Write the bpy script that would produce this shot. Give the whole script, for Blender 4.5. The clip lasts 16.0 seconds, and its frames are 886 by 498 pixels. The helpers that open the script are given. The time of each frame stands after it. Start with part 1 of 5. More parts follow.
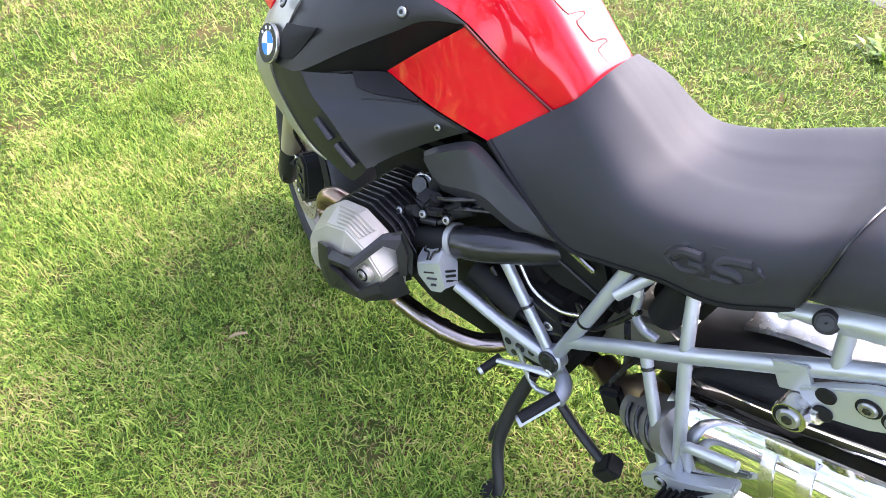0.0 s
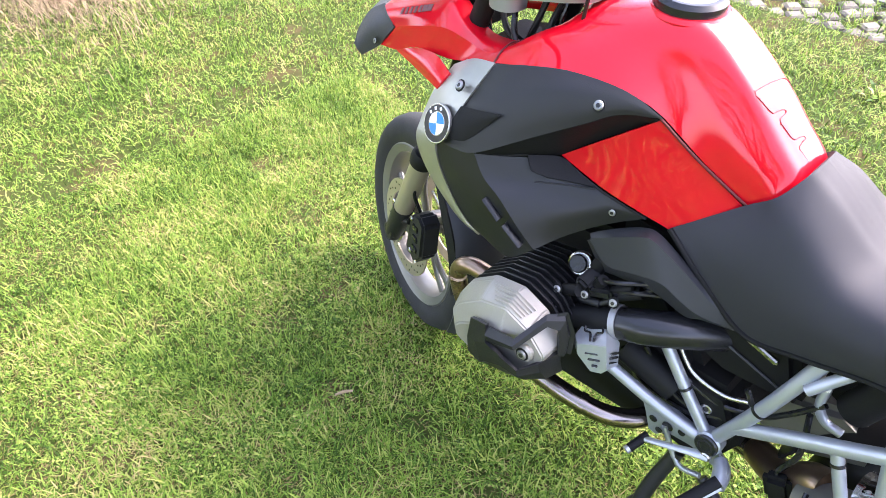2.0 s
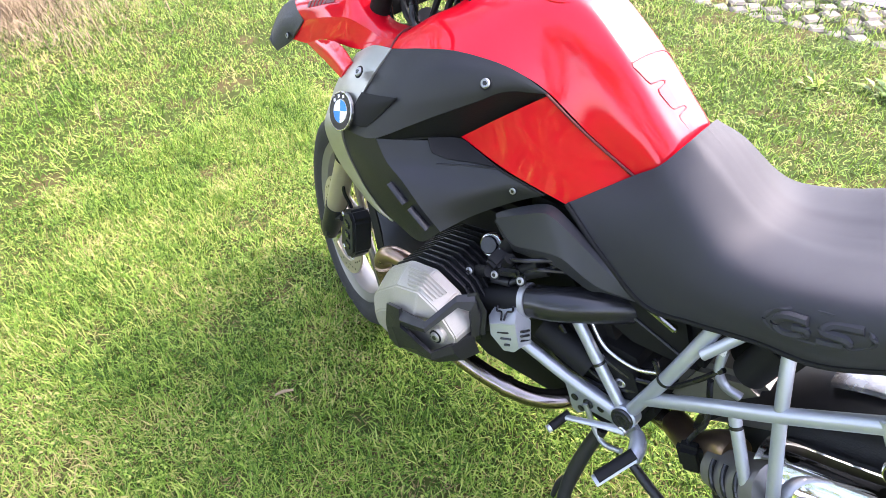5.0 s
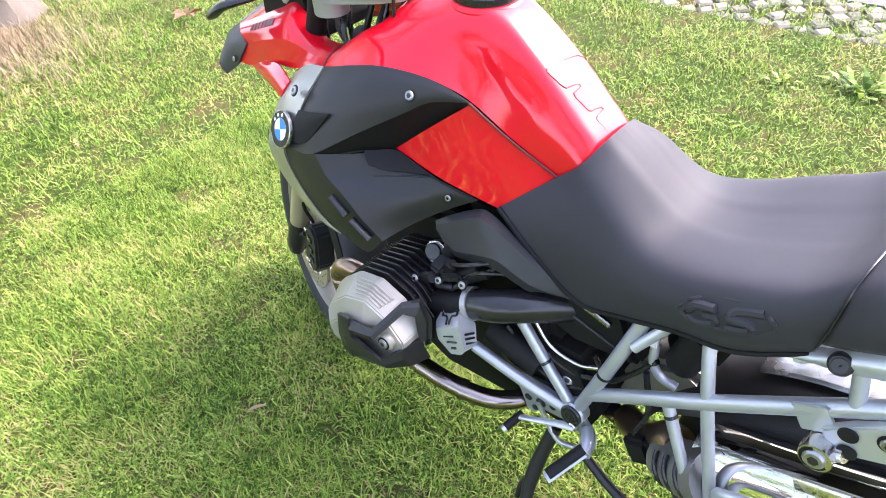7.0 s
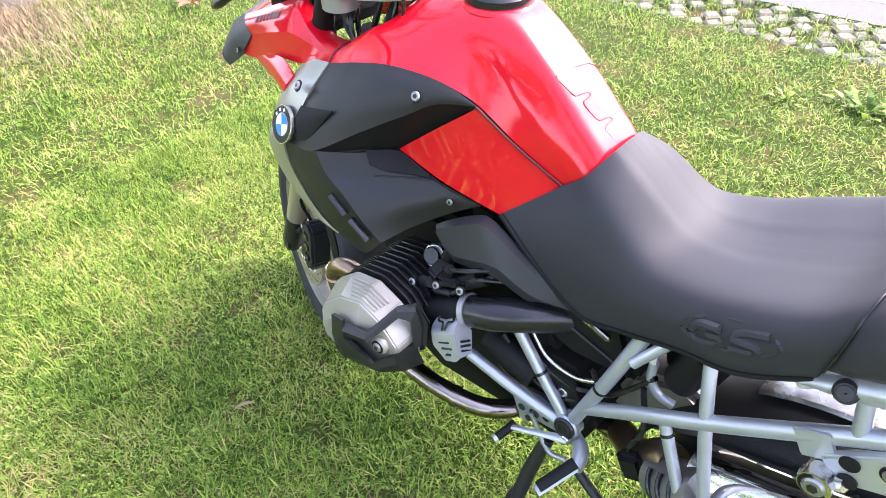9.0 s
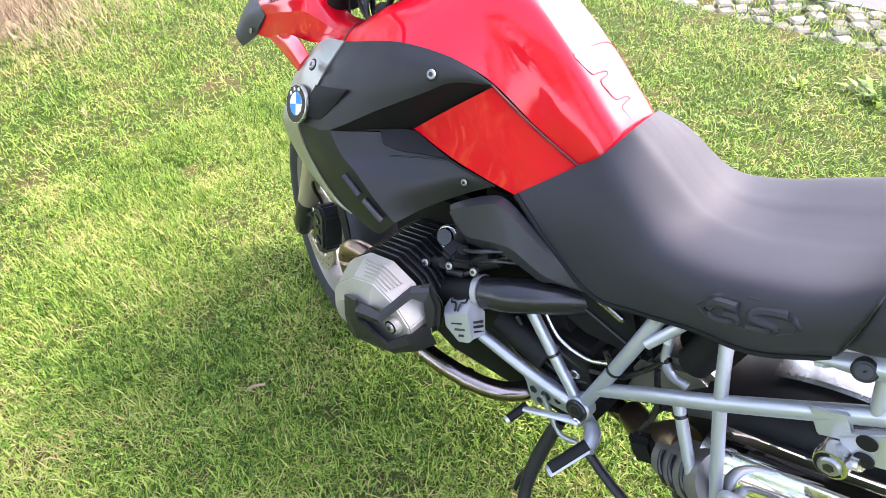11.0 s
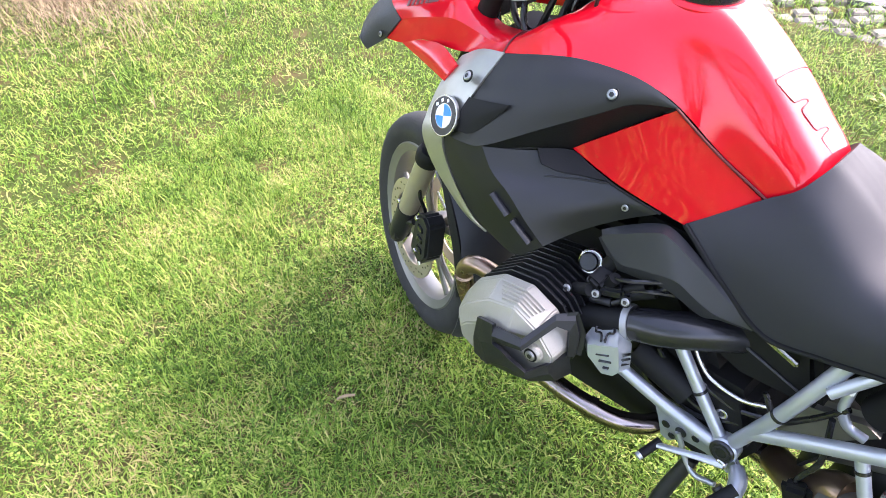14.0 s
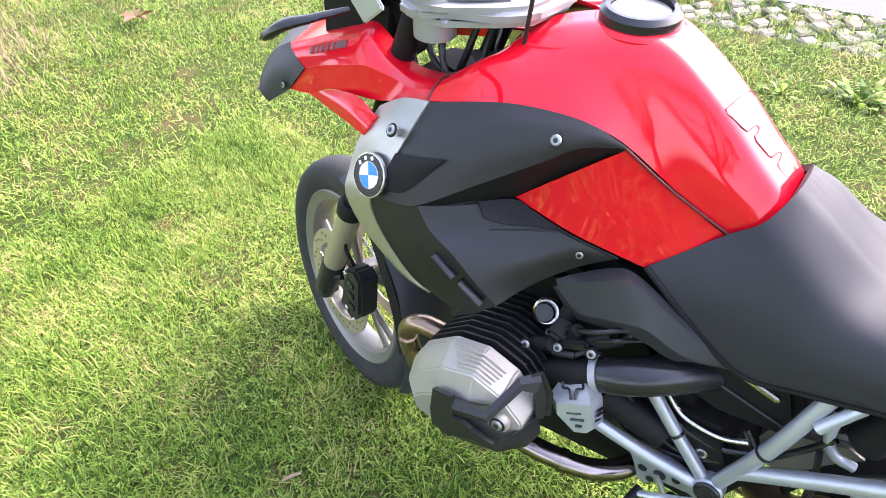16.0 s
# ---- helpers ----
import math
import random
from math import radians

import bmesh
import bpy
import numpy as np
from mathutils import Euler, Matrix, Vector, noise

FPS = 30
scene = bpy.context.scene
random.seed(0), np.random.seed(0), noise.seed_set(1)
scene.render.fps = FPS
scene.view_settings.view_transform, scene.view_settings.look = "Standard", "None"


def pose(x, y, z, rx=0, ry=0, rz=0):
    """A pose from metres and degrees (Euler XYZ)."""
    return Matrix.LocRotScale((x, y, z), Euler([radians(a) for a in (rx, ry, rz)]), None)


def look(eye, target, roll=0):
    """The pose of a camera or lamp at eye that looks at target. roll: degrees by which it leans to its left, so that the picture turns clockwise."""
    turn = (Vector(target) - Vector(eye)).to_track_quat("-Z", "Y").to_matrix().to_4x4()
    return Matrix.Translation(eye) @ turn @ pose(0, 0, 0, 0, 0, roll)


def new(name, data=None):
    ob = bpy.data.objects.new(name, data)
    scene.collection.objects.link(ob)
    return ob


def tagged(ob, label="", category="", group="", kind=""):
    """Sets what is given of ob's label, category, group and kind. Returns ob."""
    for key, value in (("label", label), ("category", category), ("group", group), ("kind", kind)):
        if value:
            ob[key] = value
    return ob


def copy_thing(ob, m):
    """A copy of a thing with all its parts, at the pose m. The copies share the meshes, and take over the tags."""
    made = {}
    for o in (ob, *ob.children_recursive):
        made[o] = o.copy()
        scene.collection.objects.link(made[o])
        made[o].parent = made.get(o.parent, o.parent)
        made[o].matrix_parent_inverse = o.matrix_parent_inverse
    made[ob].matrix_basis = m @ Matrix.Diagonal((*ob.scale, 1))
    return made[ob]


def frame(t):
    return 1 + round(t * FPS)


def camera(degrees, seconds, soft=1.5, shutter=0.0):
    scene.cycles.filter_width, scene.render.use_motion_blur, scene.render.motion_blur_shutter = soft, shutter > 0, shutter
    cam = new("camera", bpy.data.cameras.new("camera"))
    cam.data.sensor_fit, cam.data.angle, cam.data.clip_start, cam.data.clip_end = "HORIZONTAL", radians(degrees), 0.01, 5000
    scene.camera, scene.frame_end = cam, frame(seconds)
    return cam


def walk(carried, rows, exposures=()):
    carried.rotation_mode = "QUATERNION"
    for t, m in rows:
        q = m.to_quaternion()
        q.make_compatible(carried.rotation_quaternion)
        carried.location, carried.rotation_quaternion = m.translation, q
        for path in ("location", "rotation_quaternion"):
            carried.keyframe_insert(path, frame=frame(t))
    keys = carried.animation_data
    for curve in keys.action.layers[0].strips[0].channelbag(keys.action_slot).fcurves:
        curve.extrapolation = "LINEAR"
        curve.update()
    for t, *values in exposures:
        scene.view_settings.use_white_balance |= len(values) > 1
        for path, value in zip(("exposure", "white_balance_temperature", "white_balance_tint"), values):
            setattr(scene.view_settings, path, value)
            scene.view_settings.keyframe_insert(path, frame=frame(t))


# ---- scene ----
cam = camera(68.8, 16.0, soft=0.85)
PATH = [
    (0, (0.429, -0.832, 1.494), (-0.642, 0.128, 0.104), -3.1),
    (0.5, (0.351, -0.903, 1.536), (-0.721, 0.055, 0.146), -3.8),
    (1, (0.243, -0.986, 1.57), (-0.845, -0.022, 0.197), -3.5),
    (1.5, (0.206, -1.008, 1.581), (-0.897, -0.022, 0.235), -2.7),
    (2, (0.176, -0.994, 1.581), (-0.945, -0.014, 0.246), -2.5),
    (2.5, (0.176, -1.004, 1.578), (-0.954, -0.019, 0.254), -2.6),
    (3, (0.186, -1.0, 1.574), (-0.948, -0.01, 0.258), -3.3),
    (3.5, (0.181, -0.982, 1.562), (-0.946, 0.026, 0.254), -4.4),
    (4, (0.204, -0.978, 1.554), (-0.908, 0.049, 0.248), -4.7),
    (4.5, (0.231, -0.973, 1.54), (-0.873, 0.059, 0.23), -4.4),
    (5, (0.306, -0.922, 1.543), (-0.799, 0.11, 0.234), -3.6),
    (7.5, (0.414, -0.864, 1.556), (-0.715, 0.187, 0.283), -6.8),
    (8, (0.415, -0.881, 1.562), (-0.709, 0.175, 0.288), -5.3),
    (8.5, (0.407, -0.872, 1.551), (-0.711, 0.186, 0.276), -4.0),
    (9, (0.39, -0.855, 1.543), (-0.724, 0.203, 0.263), -3.6),
    (11.5, (0.387, -0.892, 1.526), (-0.735, 0.129, 0.222), -3.5),
    (12, (0.378, -0.908, 1.539), (-0.756, 0.098, 0.235), -3.2),
    (12.5, (0.403, -0.904, 1.549), (-0.741, 0.092, 0.245), -3.3),
    (13, (0.381, -0.918, 1.549), (-0.769, 0.075, 0.248), -3.2),
    (13.5, (0.308, -0.933, 1.541), (-0.841, 0.057, 0.238), -2.7),
    (14, (0.163, -0.989, 1.535), (-0.982, -0.003, 0.224), -2.4),
    (14.5, (0.094, -1.017, 1.533), (-1.037, -0.018, 0.221), -1.5),
    (15, (0.037, -0.966, 1.519), (-1.018, 0.115, 0.208), 0.4),
    (15.5, (0.023, -0.906, 1.537), (-0.977, 0.245, 0.242), -1.6),
    (16, (0.027, -0.905, 1.532), (-0.944, 0.268, 0.235), -3.4),
]
walk(cam, [(t, look(eye, target, roll)) for t, eye, target, roll in PATH], [(0, 2.45, 6350, 24.5), (16, 2.45, 6350, 24.5)])
# ---- light ----
world = bpy.data.worlds.new("sky")
world.use_nodes = True
scene.world = world
wn = world.node_tree.nodes
sky = wn.new("ShaderNodeTexSky")
sky.sky_type, sky.sun_disc = "NISHITA", False
sky.sun_elevation, sky.sun_rotation = radians(47), radians(28)
sky.air_density, sky.dust_density = 1.0, 3.0
wn["Background"].inputs[1].default_value = 0.222
haze = wn.new("ShaderNodeHueSaturation")
haze.inputs["Saturation"].default_value = 0.8
world.node_tree.links.new(sky.outputs[0], haze.inputs["Color"])
world.node_tree.links.new(haze.outputs[0], wn["Background"].inputs[0])
sun_data = bpy.data.lights.new("sun", "SUN")
sun_data.energy, sun_data.angle, sun_data.color = 1.15, radians(24), (1.0, 0.97, 0.92)
sun = new("sun", sun_data)
sun.matrix_world = look((1.8, 3.4, 4.6), (0.0, 0.0, 0.6))

# ---- materials ----
def material(name, colour, rough=0.5, metal=0.0, vary=0.15, scale=30.0, bump=0.0, bump_scale=200.0, coat=0.0, mottled=None, random_piece=0.0, spec=0.5):
    m = bpy.data.materials.new(name)
    m.use_nodes = True
    n, l = m.node_tree.nodes, m.node_tree.links
    b = n["Principled BSDF"]
    b.inputs["Roughness"].default_value, b.inputs["Metallic"].default_value = rough, metal
    b.inputs["Coat Weight"].default_value, b.inputs["Coat Roughness"].default_value = coat, 0.03
    b.inputs["Specular IOR Level"].default_value = spec
    co = n.new("ShaderNodeTexCoord")
    big, fine = n.new("ShaderNodeTexNoise"), n.new("ShaderNodeTexNoise")
    big.inputs["Scale"].default_value, fine.inputs["Scale"].default_value = scale * 0.2, scale
    big.inputs["Detail"].default_value = fine.inputs["Detail"].default_value = 5
    l.new(co.outputs["Object"], big.inputs["Vector"])
    l.new(co.outputs["Object"], fine.inputs["Vector"])
    mix = n.new("ShaderNodeMix")
    mix.data_type = "RGBA"
    dark = tuple(c * (1 - vary) for c in colour)
    mix.inputs[6].default_value, mix.inputs[7].default_value = (*(mottled or dark), 1), (*colour, 1)
    ramp = n.new("ShaderNodeMath")
    ramp.operation = "MULTIPLY_ADD"
    ramp.inputs[1].default_value, ramp.inputs[2].default_value = 0.5, 0.0
    half = n.new("ShaderNodeMath")
    half.operation = "MULTIPLY_ADD"
    half.inputs[1].default_value = 0.9
    l.new(fine.outputs["Fac"], ramp.inputs[0])
    l.new(big.outputs["Fac"], half.inputs[0])
    l.new(ramp.outputs[0], half.inputs[2])
    l.new(half.outputs[0], mix.inputs[0])
    last = mix.outputs[2]
    if random_piece:
        info, hsv, mul = n.new("ShaderNodeObjectInfo"), n.new("ShaderNodeHueSaturation"), n.new("ShaderNodeMath")
        mul.operation = "MULTIPLY_ADD"
        mul.inputs[1].default_value, mul.inputs[2].default_value = random_piece, 1 - random_piece / 2
        l.new(info.outputs["Random"], mul.inputs[0])
        l.new(mul.outputs[0], hsv.inputs["Value"])
        l.new(last, hsv.inputs["Color"])
        last = hsv.outputs[0]
    l.new(last, b.inputs["Base Color"])
    rr = n.new("ShaderNodeMapRange")
    rr.inputs[3].default_value, rr.inputs[4].default_value = max(0.02, rough - 0.08 * (rough > 0.1)), min(1, rough + 0.1 * (rough > 0.1))
    l.new(big.outputs["Fac"], rr.inputs[0])
    l.new(rr.outputs[0], b.inputs["Roughness"])
    if bump:
        bn, bt = n.new("ShaderNodeBump"), n.new("ShaderNodeTexNoise")
        bt.inputs["Scale"].default_value, bt.inputs["Detail"].default_value = bump_scale, 3
        bn.inputs["Strength"].default_value, bn.inputs["Distance"].default_value = bump, 0.002
        l.new(co.outputs["Object"], bt.inputs["Vector"])
        l.new(bt.outputs["Fac"], bn.inputs["Height"])
        l.new(bn.outputs[0], b.inputs["Normal"])
    return m

RED = material("red_paint", (0.60, 0.003, 0.012), 0.45, 0.0, 0.05, 12, coat=1.0, spec=0.04)
RED.node_tree.nodes["Principled BSDF"].inputs["Coat IOR"].default_value = 1.5
RED_DARK = material("dark_print", (0.16, 0.035, 0.04), 0.35, 0, 0.5, 90)
GROOVE = material("groove", (0.10, 0.004, 0.006), 0.5)
BLACK = material("black_plastic", (0.0115, 0.0115, 0.0125), 0.44, 0, 0.2, 40, 0.12, 900, spec=0.42)
BLACK_DULL = material("black_dull", (0.007, 0.007, 0.007), 0.6, 0, 0.3, 60, 0.2, 300, spec=0.22)
BLACK_GLOSS = material("black_gloss", (0.012, 0.012, 0.013), 0.25)
GREY_PLASTIC = material("grey_plastic", (0.029, 0.030, 0.033), 0.46, 0, 0.15, 40, 0.15, 900, spec=0.42)
VINYL = material("seat_vinyl", (0.027, 0.027, 0.031), 0.60, 0, 0.15, 25, 0.2, 1400, spec=0.33)
SILVER = material("silver_paint", (0.47, 0.49, 0.51), 0.34, 0.6, 0.06, 60)
FRAME = material("frame_paint", (0.41, 0.43, 0.46), 0.33, 0.6, 0.1, 80)
TRIM = material("champagne_trim", (0.43, 0.42, 0.38), 0.36, 0.85, 0.22, 70, 0.15, 500)
HEAD = material("cast_cover", (0.36, 0.34, 0.295), 0.45, 0.55, 0.15, 90, 0.3, 600)
ALLOY = material("wheel_alloy", (0.22, 0.21, 0.19), 0.42, 0.6, 0.2, 60)
FORK = material("anodised_fork", (0.44, 0.38, 0.27), 0.38, 0.6, 0.12, 40)
CAST = material("cast_alloy", (0.32, 0.32, 0.32), 0.45, 0.6, 0.1, 60)
STEEL = material("brushed_steel", (0.58, 0.56, 0.53), 0.25, 1.0, 0.12, 150)
SCREW = material("screw_steel", (0.34, 0.34, 0.34), 0.38, 0.9)
CHROME = material("chrome", (0.78, 0.78, 0.76), 0.05, 1.0, 0.02, 30)
PIPE = material("heated_pipe", (0.30, 0.26, 0.235), 0.2, 1.0, 0.3, 40, mottled=(0.17, 0.13, 0.12))
PIPE_BROWN = material("browned_pipe", (0.33, 0.25, 0.18), 0.28, 0.9, 0.3, 30, mottled=(0.22, 0.12, 0.07))
RUBBER = material("tyre_rubber", (0.012, 0.012, 0.012), 0.75, 0, 0.35, 60, 0.3, 250, mottled=(0.022, 0.021, 0.018))
BLUE = material("badge_blue", (0.02, 0.22, 0.72), 0.25)
WHITE = material("badge_white", (0.8, 0.8, 0.8), 0.25)
ASPHALT = material("asphalt", (0.115, 0.112, 0.11), 0.9, 0, 0.3, 120, 0.8, 260, mottled=(0.07, 0.068, 0.066))
PAINT = material("road_paint", (0.55, 0.55, 0.54), 0.7, 0, 0.1, 50)
CONCRETE = material("concrete", (0.19, 0.165, 0.135), 0.9, 0, 0.3, 50, 0.8, 180, mottled=(0.10, 0.09, 0.065), random_piece=0.45)
THATCH = material("thatch", (0.25, 0.19, 0.085), 0.9, 0, 0.6, 8, spec=0.1)
STRAW = material("straw", (0.27, 0.20, 0.115), 0.9, 0, 0.3, 60)
BARK = material("bark", (0.12, 0.10, 0.08), 0.95, 0, 0.4, 30, 1.0, 60)
LEAF_DRY = material("dry_leaf", (0.36, 0.20, 0.13), 0.8, 0, 0.3, 60)

# ---- mesh helpers ----
def part(name, bm, mat, parent=None, label="", smooth=True, m=None, sharp=38):
    me = bpy.data.meshes.new(name)
    bmesh.ops.recalc_face_normals(bm, faces=bm.faces)
    if m is not None:
        bm.transform(m)
    bm.to_mesh(me)
    bm.free()
    me.materials.append(mat)
    if smooth:
        me.shade_smooth()
        me.set_sharp_from_angle(angle=radians(sharp))
    ob = new(name, me)
    ob.parent = parent
    if label:
        tagged(ob, label)
    return ob

def spline(pts, n, closed=False):
    """Catmull-Rom through pts, n steps a span."""
    p = [Vector(q) for q in pts]
    k, out = len(p), []
    for i in range(k if closed else k - 1):
        if closed:
            a, b, c, d = p[i - 1], p[i], p[(i + 1) % k], p[(i + 2) % k]
        else:
            b, c = p[i], p[i + 1]
            a = p[i - 1] if i else b * 2 - c
            d = p[i + 2] if i + 2 < k else c * 2 - b
        for s in range(n):
            t = s / n
            out.append(0.5 * (2 * b + (c - a) * t + (2 * a - 5 * b + 4 * c - d) * t * t + (3 * b - a - 3 * c + d) * t ** 3))
    if not closed:
        out.append(p[-1])
    return out

def tube(pts, r, segs=14, n=6, bm=None, cap=True, flat=1.0, up=(0, 0, 1)):
    """A round bar along a smooth path; r may be a list, one for each point."""
    bm = bm or bmesh.new()
    path = spline(pts, n) if len(pts) > 2 else [Vector(q) for q in pts]
    if isinstance(r, (list, tuple)):
        rs = [v.x for v in spline([(a, 0, 0) for a in r], n)] if len(pts) > 2 else list(r)
    else:
        rs = [r] * len(path)
    rings, ref = [], Vector(up)
    for i, c in enumerate(path):
        d = (path[min(i + 1, len(path) - 1)] - path[max(i - 1, 0)]).normalized()
        u = d.cross(ref)
        if u.length < 0.05:
            u = d.cross(Vector((1, 0, 0)))
        u.normalize()
        v = u.cross(d).normalized()
        rings.append([bm.verts.new(c + rs[i] * (math.cos(a) * u + flat * math.sin(a) * v)) for a in [2 * math.pi * k / segs for k in range(segs)]])
    for a, b in zip(rings, rings[1:]):
        for k in range(segs):
            bm.faces.new((a[k], a[(k + 1) % segs], b[(k + 1) % segs], b[k]))
    if cap:
        bm.faces.new(rings[0])
        bm.faces.new(rings[-1][::-1])
    return bm

def patch(rows, n=5, thick=0.004, bm=None, mirror=False, inward=Vector((0, 1, -0.8))):
    """A smooth shell through a small grid of control points, with a rim."""
    bm = bm or bmesh.new()
    fine = [spline(r, n) for r in rows]
    grid = list(zip(*[spline(c, n) for c in zip(*fine)]))
    h, w = len(grid), len(grid[0])
    def normal(i, j):
        a = grid[min(i + 1, h - 1)][j] - grid[max(i - 1, 0)][j]
        b = grid[i][min(j + 1, w - 1)] - grid[i][max(j - 1, 0)]
        c = a.cross(b)
        return c.normalized() if c.length > 1e-9 else Vector((0, 1, 0))
    for flip in ((1, -1) if mirror else (1,)):
        s = Vector((1, flip, 1))
        top, low = [], []
        for i in range(h):
            nn = [normal(i, j) for j in range(w)]
            nn = [v if v.dot(inward) > 0 else -v for v in nn]
            top.append([bm.verts.new(grid[i][j] * s) for j in range(w)])
            low.append([bm.verts.new((grid[i][j] + nn[j] * thick) * s) for j in range(w)])
        for g, o in ((top, 0), (low, 1)):
            for i in range(h - 1):
                for j in range(w - 1):
                    q = (g[i][j], g[i][j + 1], g[i + 1][j + 1], g[i + 1][j])
                    bm.faces.new(q if not o else q[::-1])
        rim = [(i, 0) for i in range(h)] + [(h - 1, j) for j in range(1, w)] + [(i, w - 1) for i in range(h - 2, -1, -1)] + [(0, j) for j in range(w - 2, 0, -1)]
        for a, b in zip(rim, rim[1:] + rim[:1]):
            bm.faces.new((top[a[0]][a[1]], top[b[0]][b[1]], low[b[0]][b[1]], low[a[0]][a[1]]))
    bmesh.ops.remove_doubles(bm, verts=bm.verts, dist=0.0002)
    return bm

def prism(outline, y0, y1, bevel=0.004, bm=None, grow=0.0, segs=2):
    """An outline in x and z, drawn out from y0 to y1; grow shrinks the far end about its middle."""
    own = bmesh.new()
    cx, cz = sum(p[0] for p in outline) / len(outline), sum(p[1] for p in outline) / len(outline)
    a = [own.verts.new((x, y0, z)) for x, z in outline]
    b = [own.verts.new((cx + (x - cx) * (1 - grow), y1, cz + (z - cz) * (1 - grow))) for x, z in outline]
    k = len(outline)
    own.faces.new(a)
    own.faces.new(b[::-1])
    for i in range(k):
        own.faces.new((a[i], b[i], b[(i + 1) % k], a[(i + 1) % k]))
    if bevel:
        bmesh.ops.bevel(own, geom=own.edges[:], offset=bevel, segments=segs, affect="EDGES", clamp_overlap=True)
    if bm is None:
        return own
    me = bpy.data.meshes.new("tmp")
    own.to_mesh(me)
    own.free()
    bm.from_mesh(me)
    bpy.data.meshes.remove(me)
    return bm

def block(c, size, bevel=0.004, m=None):
    bm = bmesh.new()
    bmesh.ops.create_cube(bm, size=1)
    bmesh.ops.scale(bm, vec=size, verts=bm.verts)
    if bevel:
        bmesh.ops.bevel(bm, geom=bm.edges[:], offset=bevel, segments=2, affect="EDGES", clamp_overlap=True)
    if m is not None:
        bm.transform(m)
    bmesh.ops.translate(bm, vec=c, verts=bm.verts)
    return bm

def lathe(profile, segs=48, bm=None, arc=(0, 2 * math.pi), offset=(0, 0, 0)):
    """Turn a profile of (radius, y) about the y axis."""
    bm = bm or bmesh.new()
    full = abs(arc[1] - arc[0] - 2 * math.pi) < 1e-6
    k = segs if full else segs + 1
    rings = []
    for i in range(k):
        a = arc[0] + (arc[1] - arc[0]) * i / segs
        rings.append([bm.verts.new((offset[0] + r * math.cos(a), offset[1] + y, offset[2] + r * math.sin(a))) for r, y in profile])
    for i in range(segs):
        p, q = rings[i], rings[(i + 1) % k]
        for j in range(len(profile) - 1):
            bm.faces.new((p[j], p[j + 1], q[j + 1], q[j]))
    return bm

def disc(c, normal, r, h, segs=24, bm=None, bevel=0.0, inner=0.0):
    """A low round plate on c that faces along normal."""
    own = bmesh.new()
    bv = bevel or min(r, h) * 0.25
    prof = [(inner, 0), (r, 0), (r, h - bv), (r - bv, h), (inner, h)]
    if inner:
        prof.append((inner, 0))
    lathe(prof, segs, own)
    bmesh.ops.remove_doubles(own, verts=own.verts, dist=1e-6)
    q = Vector((0, 1, 0)).rotation_difference(Vector(normal).normalized())
    own.transform(Matrix.Translation(c) @ q.to_matrix().to_4x4())
    if bm is None:
        return own
    me = bpy.data.meshes.new("tmp")
    own.to_mesh(me)
    own.free()
    bm.from_mesh(me)
    bpy.data.meshes.remove(me)
    return bm

def screw(name, c, normal, r, parent, mat=None):
    head = part(name, disc(c, normal, r, r * 0.45, 16, bevel=r * 0.2), mat or SCREW, parent)
    n = Vector(normal).normalized()
    part("screw_seat", disc(Vector(c) - n * r * 0.1, normal, r * 1.35, r * 0.2, 18), BLACK_DULL, head)
    part("socket", disc(Vector(c) + n * r * 0.4, normal, r * 0.5, r * 0.12, 6), BLACK_GLOSS, head)
    return head

def shell(name, rows, n, thick, mat, parent, label="", mirror=True):
    """A panel on the left-hand side and, where it has one, its twin on the other side. Returns the left one."""
    first = part(name, patch(rows, n, thick), mat, parent, label)
    if mirror:
        me = first.data.copy()
        me.transform(Matrix.Diagonal((1, -1, 1, 1)))
        me.flip_normals()
        twin = new(name, me)
        twin.parent = parent
        if label:
            tagged(twin, label)
    return first

def stack(rings, n=1, bevel=0.0):
    """A closed body through rings of equal count, each a list of points."""
    bm = bmesh.new()
    vs = [[bm.verts.new(q) for q in r] for r in rings]
    k = len(vs[0])
    for a, b in zip(vs, vs[1:]):
        for i in range(k):
            bm.faces.new((a[i], a[(i + 1) % k], b[(i + 1) % k], b[i]))
    bm.faces.new(vs[0])
    bm.faces.new(vs[-1][::-1])
    if bevel:
        bmesh.ops.bevel(bm, geom=bm.edges[:], offset=bevel, segments=2, affect="EDGES", clamp_overlap=True)
    return bm

# ---- ground ----
def grass_height(x, y):
    return 0.012 * noise.noise(Vector((x * 1.3, y * 1.3, 0))) + 0.006 * noise.noise(Vector((x * 5, y * 5, 3)))

